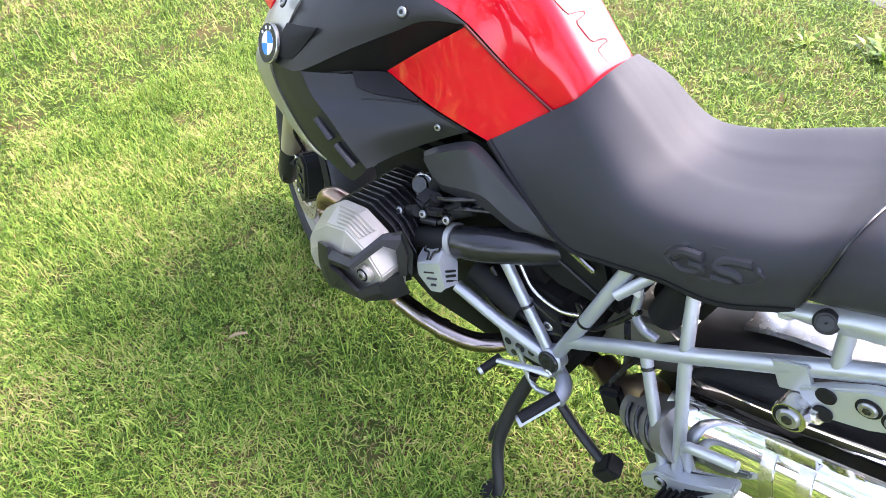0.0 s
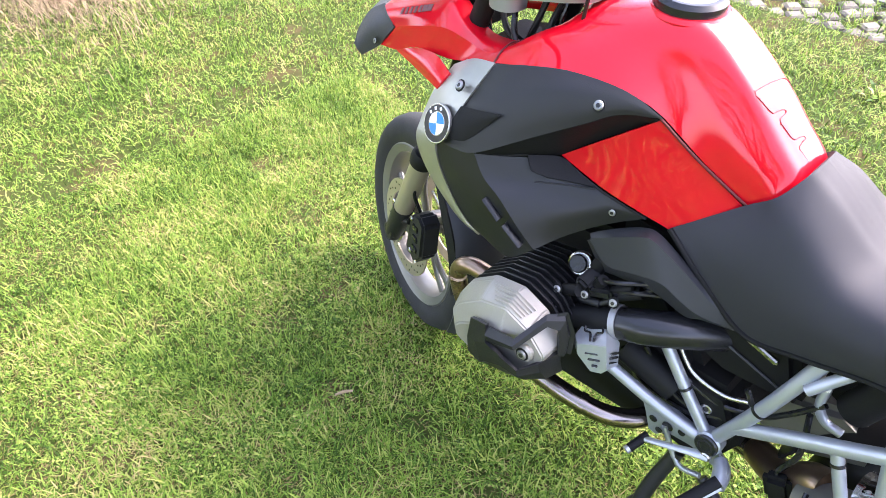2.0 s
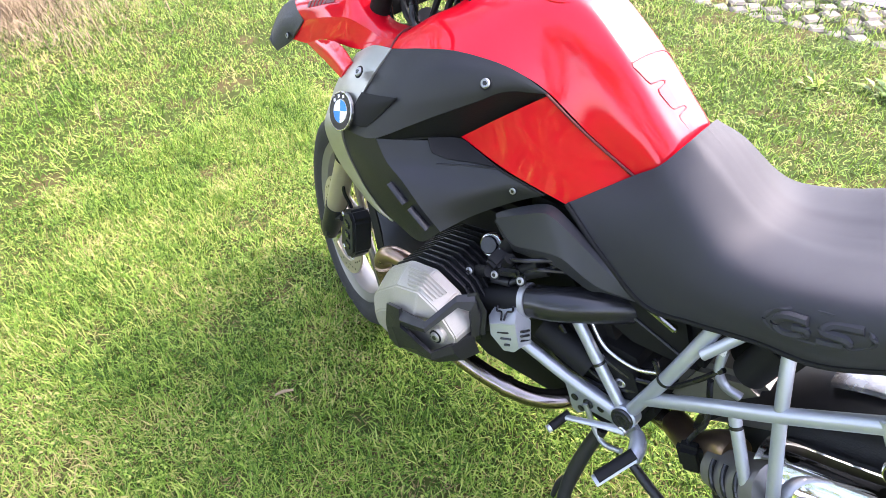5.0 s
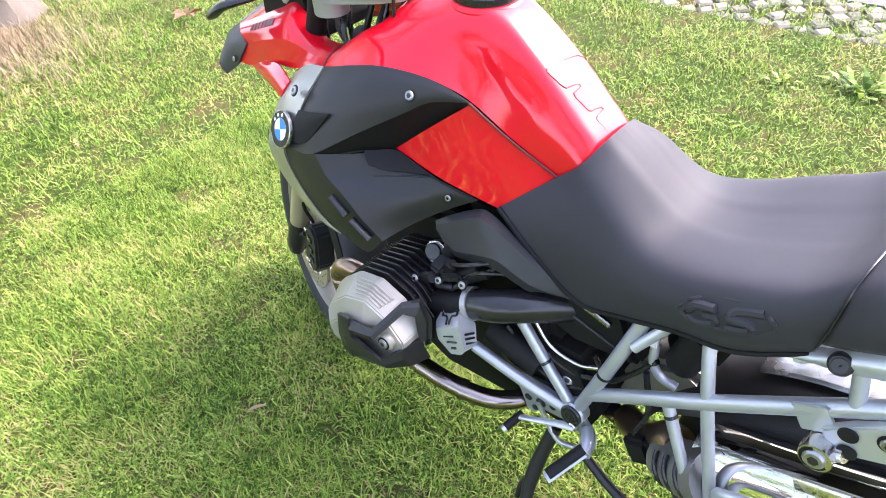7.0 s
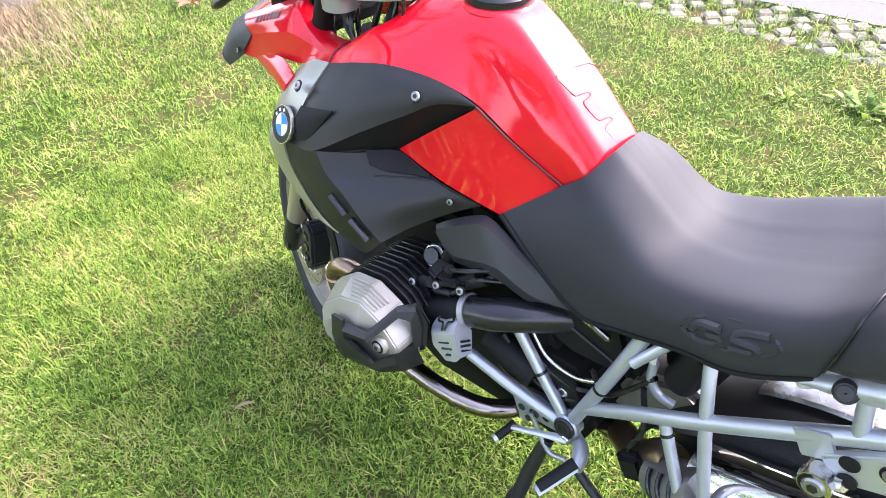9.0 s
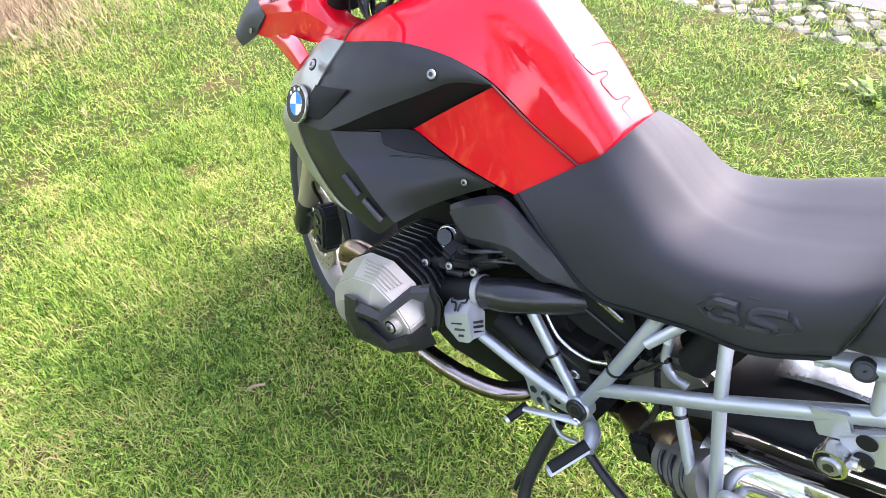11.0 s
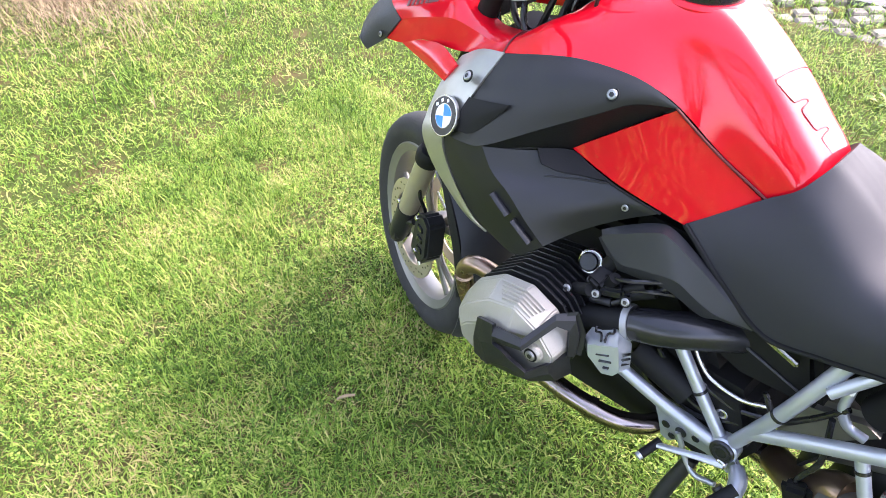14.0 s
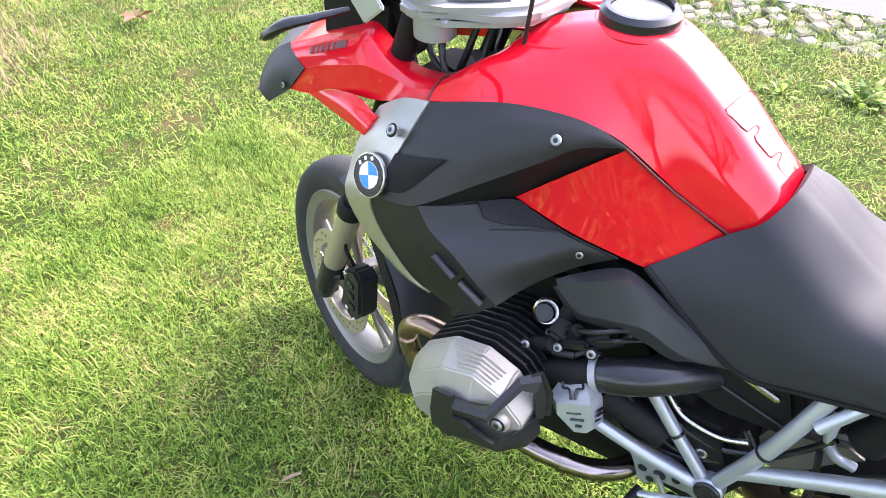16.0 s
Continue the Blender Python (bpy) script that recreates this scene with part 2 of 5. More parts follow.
def soil_material():
    m = bpy.data.materials.new("turf_soil")
    m.use_nodes = True
    n, l = m.node_tree.nodes, m.node_tree.links
    b = n["Principled BSDF"]
    b.inputs["Roughness"].default_value, b.inputs["Specular IOR Level"].default_value = 0.95, 0.08
    co = n.new("ShaderNodeTexCoord")
    a, c = n.new("ShaderNodeTexNoise"), n.new("ShaderNodeTexNoise")
    a.inputs["Scale"].default_value, c.inputs["Scale"].default_value = 1.6, 45
    a.inputs["Detail"].default_value = c.inputs["Detail"].default_value = 8
    mix, mix2 = n.new("ShaderNodeMix"), n.new("ShaderNodeMix")
    mix.data_type = mix2.data_type = "RGBA"
    mix.inputs[6].default_value, mix.inputs[7].default_value = (0.050, 0.076, 0.014, 1), (0.085, 0.106, 0.024, 1)
    mix2.inputs[7].default_value = (0.020, 0.025, 0.008, 1)
    l.new(co.outputs["Object"], a.inputs[0])
    l.new(co.outputs["Object"], c.inputs[0])
    l.new(a.outputs["Fac"], mix.inputs[0])
    l.new(mix.outputs[2], mix2.inputs[6])
    l.new(c.outputs["Fac"], mix2.inputs[0])
    d, dr, mix3 = n.new("ShaderNodeTexNoise"), n.new("ShaderNodeMapRange"), n.new("ShaderNodeMix")
    d.inputs["Scale"].default_value, d.inputs["Detail"].default_value = 4.5, 7
    dr.inputs[1].default_value, dr.inputs[2].default_value = 0.50, 0.62
    mix3.data_type = "RGBA"
    mix3.inputs[7].default_value = (0.080, 0.062, 0.026, 1)
    l.new(co.outputs["Object"], d.inputs[0])
    l.new(d.outputs["Fac"], dr.inputs[0])
    l.new(dr.outputs[0], mix3.inputs[0])
    l.new(mix2.outputs[2], mix3.inputs[6])
    l.new(mix3.outputs[2], b.inputs["Base Color"])
    return m

def blade_material():
    m = bpy.data.materials.new("grass_blade")
    m.use_nodes = True
    n, l = m.node_tree.nodes, m.node_tree.links
    b = n["Principled BSDF"]
    b.inputs["Roughness"].default_value, b.inputs["Specular IOR Level"].default_value = 0.5, 0.18
    geo, co = n.new("ShaderNodeNewGeometry"), n.new("ShaderNodeTexCoord")
    ramp = n.new("ShaderNodeValToRGB")
    e = ramp.color_ramp.elements
    e[0].position, e[0].color = 0.0, (0.038, 0.085, 0.008, 1)
    e[1].position, e[1].color = 1.0, (0.40, 0.33, 0.14, 1)
    for p, c in ((0.28, (0.125, 0.225, 0.028, 1)), (0.62, (0.235, 0.350, 0.052, 1)), (0.84, (0.335, 0.375, 0.095, 1))):
        s = e.new(p)
        s.color = c
    big = n.new("ShaderNodeTexNoise")
    big.inputs["Scale"].default_value, big.inputs["Detail"].default_value = 2.4, 8
    big.inputs["Roughness"].default_value = 0.65
    rng, add = n.new("ShaderNodeMapRange"), n.new("ShaderNodeMath")
    rng.inputs[1].default_value, rng.inputs[2].default_value, rng.inputs[3].default_value, rng.inputs[4].default_value = 0.3, 0.72, -0.40, 0.38
    add.operation, add.use_clamp = "ADD", True
    mul = n.new("ShaderNodeMath")
    mul.operation, mul.inputs[1].default_value = "MULTIPLY_ADD", 0.98
    mul.inputs[2].default_value = -0.02
    l.new(co.outputs["Object"], big.inputs[0])
    l.new(big.outputs["Fac"], rng.inputs[0])
    l.new(geo.outputs["Random Per Island"], mul.inputs[0])
    l.new(mul.outputs[0], add.inputs[0])
    l.new(rng.outputs[0], add.inputs[1])
    l.new(add.outputs[0], ramp.inputs[0])
    l.new(ramp.outputs[0], b.inputs["Base Color"])
    thin = n.new("ShaderNodeBsdfTranslucent")
    l.new(ramp.outputs[0], thin.inputs[0])
    mx = n.new("ShaderNodeMixShader")
    mx.inputs[0].default_value = 0.28
    l.new(b.outputs[0], mx.inputs[1])
    l.new(thin.outputs[0], mx.inputs[2])
    l.new(mx.outputs[0], n["Material Output"].inputs[0])
    return m

SOIL, BLADE = soil_material(), blade_material()
PAVE_Y, ROAD_Y = 2.98, 3.55

def ground_sheet():
    bm = bmesh.new()
    xs = [-400, -60, -14, -8] + [-6 + 0.1 * i for i in range(86)] + [4, 8, 14, 60, 400]
    ys = [-400, -60, -14, -6] + [-2.4 + 0.1 * i for i in range(52)] + [2.9, PAVE_Y]
    rows = [[bm.verts.new((x, y, grass_height(x, y) if -7 < x < 4 and -3 < y < 2.9 else 0)) for y in ys] for x in xs]
    for a, b in zip(rows, rows[1:]):
        for j in range(len(ys) - 1):
            bm.faces.new((a[j], b[j], b[j + 1], a[j + 1]))
    # the verge drops to the bed of the grid pavers, then the road bed goes on to the horizon
    for a, b in zip(rows, rows[1:]):
        p, q = a[-1].co, b[-1].co
        v = [bm.verts.new((p.x, PAVE_Y, -0.03)), bm.verts.new((q.x, PAVE_Y, -0.03)), bm.verts.new((p.x, 400, -0.03)), bm.verts.new((q.x, 400, -0.03))]
        bm.faces.new((a[-1], b[-1], v[1], v[0]))
        bm.faces.new((v[0], v[1], v[3], v[2]))
    bmesh.ops.remove_doubles(bm, verts=bm.verts, dist=1e-5)
    return tagged(part("ground", bm, SOIL), "mown green lawn with bare and dry patches", "ground", kind="structure")

ground = ground_sheet()

BARE = [(-0.36, -0.43, 0.11), (-1.69, -0.10, 0.11), (-1.52, -0.76, 0.07), (-1.56, -0.26, 0.09), (-1.27, -0.45, 0.07), (-0.64, -0.38, 0.06), (-0.89, -0.48, 0.06), (-2.1, 0.0, 0.10), (-0.75, -0.75, 0.06), (-2.75, 0.5, 0.16), (-1.25, -0.25, 0.07), (-3.2, 0.9, 0.15)]

def blades(name, count, region, length, width, seed, label, mat=None, flat=0.0):
    """Many bent blades of three segments each in one mesh."""
    rng = np.random.default_rng(seed)
    x, y = region(rng, count)
    k = len(x)
    clump = np.array([noise.noise(Vector((a * 3.1, b * 3.1, 7))) for a, b in zip(x, y)])
    thin = np.array([noise.noise(Vector((a * 1.1, b * 1.1, 21))) for a, b in zip(x, y)])
    keep = rng.random(k) < np.clip(0.9 + (1.2 if not flat else -1.2) * thin, 0.48, 1)
    for bx, by, br in BARE if not flat else ():
        keep &= ~((np.hypot(x - bx, y - by) < br * (0.6 + 0.6 * rng.random(k))) & (rng.random(k) < 0.72))
    x, y, clump = x[keep], y[keep], clump[keep]
    k = len(x)
    z = np.array([grass_height(a, b) for a, b in zip(x, y)]) - 0.004
    L = length * (0.45 + 0.9 * rng.random(k)) * (1 + 0.45 * clump)
    w = width * (0.6 + 0.8 * rng.random(k))
    az, lean = rng.random(k) * 2 * np.pi, np.clip(rng.normal(0.8 + flat, 0.42, k), 0.05, 1.62)
    curl = rng.normal(0.45, 0.3, k)
    side = np.stack([-np.sin(az), np.cos(az), np.zeros(k)], 1)
    base = np.stack([x, y, z], 1)
    def along(s):
        a = lean + curl * s
        return np.stack([np.cos(az) * np.sin(a), np.sin(az) * np.sin(a), np.cos(a)], 1)
    p1 = base + along(0.0) * (L * 0.4)[:, None]
    p2 = p1 + along(0.8) * (L * 0.35)[:, None]
    p3 = p2 + along(1.6) * (L * 0.25)[:, None]
    for p in (p1, p2, p3):
        p[:, 2] = np.maximum(p[:, 2], z + 0.006)
    hw = (side * w[:, None] / 2)
    verts = np.stack([base - hw, base + hw, p1 - hw, p1 + hw, p2 - hw * 0.7, p2 + hw * 0.7, p3], 1).reshape(-1, 3)
    o = (np.arange(k) * 7)[:, None]
    quads = np.concatenate([o + [0, 1, 3, 2], o + [2, 3, 5, 4]], 1).reshape(-1)
    tris = (o + [4, 5, 6]).reshape(-1)
    me = bpy.data.meshes.new(name)
    me.vertices.add(len(verts))
    me.vertices.foreach_set("co", verts.reshape(-1).astype(np.float32))
    me.loops.add(len(quads) + len(tris))
    me.loops.foreach_set("vertex_index", np.concatenate([quads, tris]).astype(np.int32))
    nq, nt = len(quads) // 4, len(tris) // 3
    me.polygons.add(nq + nt)
    me.polygons.foreach_set("loop_start", np.concatenate([np.arange(nq) * 4, nq * 4 + np.arange(nt) * 3]).astype(np.int32))
    me.update(calc_edges=True)
    me.materials.append(mat or BLADE)
    return tagged(new(name, me), label, "grass", kind="stuff")

def near_lawn(rng, count):
    x, y = rng.uniform(-2.5, 0.9, count), rng.uniform(-1.5, 0.75, count)
    ok = (y > -1.5) & (x + y > -3.4)
    return x[ok], y[ok]

def far_lawn(rng, count):
    x, y = rng.uniform(-6.2, 2.0, count), rng.uniform(-1.6, 2.97, count)
    ok = ~((x > -2.4) & (y < 0.7))
    ok &= ((x < -2.2) & (y > -1.6)) | (y > 0.6)
    return x[ok], y[ok]

blades("lawn_grass", 215000, near_lawn, 0.046, 0.0030, 3, "short green lawn grass with yellowed blades")
blades("lawn_thatch", 60000, near_lawn, 0.034, 0.0022, 9, "dry brown cut stems lying between the grass", THATCH, flat=0.75)
def clover(name, count, region, size, seed):
    """Small round leaves in threes, close to the ground."""
    rng = np.random.default_rng(seed)
    x, y = region(rng, count)
    keep = np.array([noise.noise(Vector((a * 2.3, b * 2.3, 40))) for a, b in zip(x, y)]) > -0.02
    x, y = x[keep], y[keep]
    verts, faces = [], []
    for a, b in zip(x, y):
        t0, h = rng.uniform(0, 6.28), rng.uniform(0.012, 0.035)
        z = grass_height(a, b) + h
        for k in range(3):
            t, r = t0 + 2.09 * k, size * rng.uniform(0.7, 1.2)
            o = len(verts)
            for dt, d in ((0.0, 0.05), (-0.55, 0.7), (-0.3, 1.1), (0.3, 1.1), (0.55, 0.7)):
                verts.append((a + r * d * math.cos(t + dt), b + r * d * math.sin(t + dt), z + 0.25 * r * d * (-1) ** k))
            faces.append((o, o + 1, o + 2, o + 3, o + 4))
    me = bpy.data.meshes.new(name)
    me.from_pydata(verts, [], faces)
    me.materials.append(BLADE)
    return tagged(new(name, me), "small clover leaves among the lawn grass", "clover", kind="stuff")
clover("lawn_clover", 9000, near_lawn, 0.009, 31)
clover("verge_clover", 9000, far_lawn, 0.011, 33)
blades("verge_grass", 250000, far_lawn, 0.042, 0.0042, 5, "sunlit light green grass of the verge")

def outer_lawn(rng, count):
    x, y = rng.uniform(-14, 9, count), rng.uniform(-12, 2.97, count)
    ok = ~((x > -6.2) & (x < 2.0) & (y > -1.6))
    ok |= (x > 0.9) & (x < 2.0) & (y < 0.6) & (y > -1.6)
    ok |= (x > -2.4) & (x < 0.9) & (y < -1.45) & (y > -1.6)
    return x[ok], y[ok]
blades("outer_grass", 75000, outer_lawn, 0.12, 0.034, 23, "green grass of the wider lawn")

# ---- motorcycle ----
# x runs back along the machine, y to its right-hand side, z up.
bike = tagged(new("motorcycle"), "red and black touring motorcycle parked on grass on its side stand", "motorcycle")
bike.rotation_euler = (radians(1), 0, 0)

# tank: sections from front to back with a soft shoulder; open in front for the steering head
TANK = [
    [(-0.565, -0.100, 1.070), (-0.563, -0.125, 1.079), (-0.562, -0.148, 1.079), (-0.562, -0.168, 1.075), (-0.562, -0.188, 1.060)],
    [(-0.515, -0.085, 1.092), (-0.505, -0.106, 1.113), (-0.495, -0.130, 1.122), (-0.490, -0.155, 1.110), (-0.485, -0.185, 1.078)],
    [(-0.455, -0.050, 1.158), (-0.445, -0.085, 1.153), (-0.435, -0.115, 1.139), (-0.420, -0.145, 1.122), (-0.411, -0.176, 1.092)],
    [(-0.370, 0.0, 1.176), (-0.370, -0.055, 1.172), (-0.360, -0.090, 1.156), (-0.350, -0.122, 1.126), (-0.340, -0.158, 1.087)],
    [(-0.300, 0.0, 1.178), (-0.300, -0.050, 1.173), (-0.300, -0.078, 1.151), (-0.298, -0.106, 1.110), (-0.296, -0.141, 1.071)],
    [(-0.245, 0.0, 1.162), (-0.250, -0.048, 1.156), (-0.250, -0.074, 1.126), (-0.255, -0.094, 1.085), (-0.258, -0.119, 1.041)],
    [(-0.190, 0.0, 1.120), (-0.192, -0.050, 1.113), (-0.194, -0.075, 1.075), (-0.192, -0.090, 1.035), (-0.190, -0.103, 0.987)],
    [(-0.138, 0.0, 1.073), (-0.140, -0.052, 1.066), (-0.142, -0.076, 1.028), (-0.140, -0.087, 0.994), (-0.142, -0.092, 0.954)],
    [(-0.095, 0.0, 1.028), (-0.096, -0.052, 1.021), (-0.098, -0.075, 0.986), (-0.100, -0.082, 0.955), (-0.103, -0.083, 0.924)],
    [(-0.055, 0.0, 0.988), (-0.056, -0.050, 0.981), (-0.060, -0.073, 0.948), (-0.065, -0.078, 0.920), (-0.075, -0.078, 0.895)],
    [(-0.020, 0.0, 0.940), (-0.020, -0.035, 0.930), (-0.025, -0.050, 0.910), (-0.030, -0.055, 0.890), (-0.040, -0.060, 0.870)],
]
def crowned(rows):
    """Rows from the middle line outwards, with one point more on a parabola beside it, so that the two halves meet flat."""
    out = []
    for r in rows:
        a, b = Vector(r[0]), Vector(r[1])
        p = a.lerp(b, 0.45)
        if a.y == 0:
            p.z = a.z + 0.2 * (b.z - a.z)
            p.x = a.x + 0.2 * (b.x - a.x)
        out.append([r[0], tuple(p)] + r[1:])
    return out
tank = part("tank", patch(crowned(TANK), 6, 0.006, mirror=True), RED, bike, "glossy red painted fuel tank")
def strip(pts, r, name, mat, parent, label=""):
    return part(name, tube(pts, r, 8, 6), mat, parent, label)
strip([(-0.262, -0.124, 1.042), (-0.19, -0.1065, 0.985), (-0.105, -0.0865, 0.930)], 0.0024, "panel_gap", GROOVE, tank)
strip([(-0.564, -0.104, 1.073), (-0.564, -0.140, 1.081), (-0.564, -0.168, 1.076), (-0.564, -0.190, 1.060)], 0.0018, "panel_gap", GROOVE, tank)
# clear pad on the back of the tank: only its stepped edge shows
def on_tank(x, y, out=0.0006):
    """The place on the top of the tank at x and y, between its sections."""
    for a, b in zip(TANK[3:], TANK[4:]):
        if a[0][0] <= x <= b[0][0]:
            f = (x - a[0][0]) / (b[0][0] - a[0][0])
            r = spline([Vector(p).lerp(Vector(q), f) for p, q in zip(a, b)], 8)
            z = min(r, key=lambda q: abs(-q.y - abs(y))).z
            return Vector((x, y, z + out))
STEPS = [(-0.150, 0.055), (-0.156, 0.035), (-0.163, -0.041), (-0.160, -0.044), (-0.136, -0.036), (-0.131, -0.032), (-0.127, -0.006), (-0.124, -0.001), (-0.122, -0.004), (-0.121, -0.023), (-0.117, -0.026), (-0.097, -0.019), (-0.093, -0.014), (-0.090, 0.010), (-0.086, 0.013), (-0.084, -0.012), (-0.081, -0.015), (-0.064, -0.010)]
bm = bmesh.new()
for a, b in zip(STEPS, STEPS[1:]):
    tube([on_tank(a[0] + (b[0] - a[0]) * k / 4, a[1] + (b[1] - a[1]) * k / 4) for k in range(5)], 0.0010, 6, 1, bm)
part("tank_pad_edge", bm, GROOVE, tank, "thin dark edge of a clear tank pad")
# filler cap
cap = part("filler_cap", disc((-0.318, 0, 1.176), (0.06, 0, 1), 0.046, 0.010, 40, bevel=0.004), SCREW, tank, "round brushed steel filler cap")
part("cap_ring", disc((-0.318, 0, 1.168), (0.06, 0, 1), 0.058, 0.024, 44, bevel=0.007, inner=0.044), BLACK_GLOSS, cap)
part("cap_lid_edge", tube([(-0.318 + 0.053 * math.cos(a), 0.053 * math.sin(a), 1.194) for a in [1.0 + 0.26 * i for i in range(9)]], 0.007, 8, 3), BLACK, cap)
part("cap_seat", disc((-0.318, 0, 1.160), (0.06, 0, 1), 0.068, 0.013, 44, bevel=0.006, inner=0.050), RED, cap)

side = shell("side_panel_red", [
    [(-0.262, -0.122, 1.037), (-0.19, -0.105, 0.981), (-0.090, -0.080, 0.912)],
    [(-0.335, -0.152, 0.985), (-0.25, -0.136, 0.938), (-0.125, -0.108, 0.880)],
    [(-0.410, -0.174, 0.928), (-0.31, -0.160, 0.888), (-0.165, -0.128, 0.845)]], 6, 0.005, RED, bike, "red lower tank flank panel")

# shroud: upper shell, underside with its shade put in as a duller black, rear-facing lower panel and front wall,
# meeting in crisp folds
shroud = shell("shroud", [
    [(-0.557, -0.192, 1.062), (-0.520, -0.191, 1.072), (-0.485, -0.188, 1.081), (-0.411, -0.180, 1.095), (-0.340, -0.162, 1.090), (-0.296, -0.145, 1.074), (-0.258, -0.1230, 1.043)],
    [(-0.572, -0.231, 1.020), (-0.530, -0.228, 1.036), (-0.487, -0.223, 1.048), (-0.415, -0.208, 1.069), (-0.342, -0.178, 1.073), (-0.298, -0.153, 1.066), (-0.258, -0.1232, 1.0428)],
    [(-0.592, -0.257, 0.975), (-0.550, -0.259, 0.985), (-0.505, -0.252, 1.000), (-0.425, -0.230, 1.030), (-0.346, -0.190, 1.050), (-0.303, -0.160, 1.057), (-0.258, -0.1234, 1.0425)],
    [(-0.622, -0.283, 0.918), (-0.575, -0.284, 0.920), (-0.521, -0.281, 0.934), (-0.428, -0.243, 0.988), (-0.352, -0.197, 1.028), (-0.309, -0.165, 1.048), (-0.258, -0.1235, 1.0422)]], 6, 0.004, BLACK, bike, "matt black tank shroud")
shell("shroud_underside", [
    [(-0.522, -0.280, 0.932), (-0.428, -0.242, 0.987), (-0.352, -0.196, 1.027), (-0.309, -0.164, 1.047), (-0.259, -0.1225, 1.041)],
    [(-0.520, -0.276, 0.927), (-0.437, -0.222, 0.948), (-0.385, -0.174, 0.965), (-0.325, -0.148, 1.010), (-0.262, -0.118, 1.038)],
    [(-0.516, -0.270, 0.924), (-0.445, -0.205, 0.926), (-0.402, -0.164, 0.928), (-0.335, -0.138, 0.980), (-0.266, -0.110, 1.034)]], 5, 0.003, BLACK_DULL, shroud)
shell("shroud_lower", [
    [(-0.524, -0.281, 0.931), (-0.475, -0.243, 0.928), (-0.435, -0.206, 0.927), (-0.405, -0.172, 0.923)],
    [(-0.498, -0.284, 0.893), (-0.450, -0.245, 0.893), (-0.405, -0.208, 0.898), (-0.355, -0.167, 0.901)],
    [(-0.457, -0.284, 0.865), (-0.408, -0.238, 0.868), (-0.362, -0.198, 0.874), (-0.308, -0.161, 0.884)],
    [(-0.417, -0.280, 0.821), (-0.365, -0.225, 0.842), (-0.315, -0.179, 0.857), (-0.265, -0.150, 0.868)],
    [(-0.383, -0.269, 0.777), (-0.350, -0.215, 0.799), (-0.300, -0.167, 0.826), (-0.239, -0.144, 0.861)]], 6, 0.005, BLACK, shroud)
# raised dull-black patch that paints the shadow of the recess below the fold
shell("recess_shade", [
    [(-0.446, -0.224, 0.936), (-0.407, -0.179, 0.928), (-0.370, -0.173, 0.911), (-0.338, -0.169, 0.899)],
    [(-0.428, -0.233, 0.916), (-0.402, -0.215, 0.904), (-0.372, -0.193, 0.899), (-0.336, -0.174, 0.896)]], 5, 0.003, BLACK_DULL, shroud, "dark patch painting the shade under the fold of the shroud")
strip([(-0.424, -0.2275, 0.8905), (-0.374, -0.194, 0.8905), (-0.331, -0.1695, 0.890)], 0.0016, "shroud_step", BLACK, shroud)
strip([(-0.405, -0.176, 0.922), (-0.355, -0.170, 0.900), (-0.308, -0.1635, 0.884), (-0.239, -0.146, 0.861)], 0.0022, "panel_gap", BLACK_DULL, shroud)
shell("shroud_front", [
    [(-0.622, -0.283, 0.918), (-0.575, -0.284, 0.920), (-0.524, -0.281, 0.931)],
    [(-0.618, -0.285, 0.870), (-0.560, -0.289, 0.875), (-0.498, -0.284, 0.893)],
    [(-0.586, -0.282, 0.800), (-0.520, -0.287, 0.825), (-0.457, -0.284, 0.865)],
    [(-0.555, -0.272, 0.746), (-0.485, -0.278, 0.775), (-0.417, -0.280, 0.821)],
    [(-0.528, -0.263, 0.723), (-0.455, -0.262, 0.708), (-0.383, -0.269, 0.777)]], 6, 0.005, BLACK, shroud, "dark front wall of the shroud")
# no hollow here: a proud black patch carries the scoop's shade as colour
part("scoop_shade", patch([
    [(-0.583, -0.254, 0.994), (-0.535, -0.2555, 1.004), (-0.487, -0.2535, 1.014)],
    [(-0.588, -0.266, 0.978), (-0.540, -0.267, 0.984), (-0.489, -0.2545, 1.011)],
    [(-0.602, -0.284, 0.940), (-0.552, -0.278, 0.944), (-0.492, -0.2555, 1.007)]], 4, 0.004), BLACK_DULL, shroud, "dark patch painting the shaded hollow of a small air scoop")
for a, b in (((-0.490, -0.288, 0.852), (-0.452, -0.288, 0.822)), ((-0.442, -0.287, 0.816), (-0.405, -0.280, 0.780))):
    part("clip", tube([a, b], 0.009, 8, 1, flat=0.45), BLACK, shroud)
for c, nrm, r in (((-0.340, -0.183, 1.060), (0.2, -0.85, 0.5), 0.0085), ((-0.294, -0.166, 0.856), (0.2, -0.95, 0.2), 0.0065)):
    screw("screw", c, nrm, r, shroud)

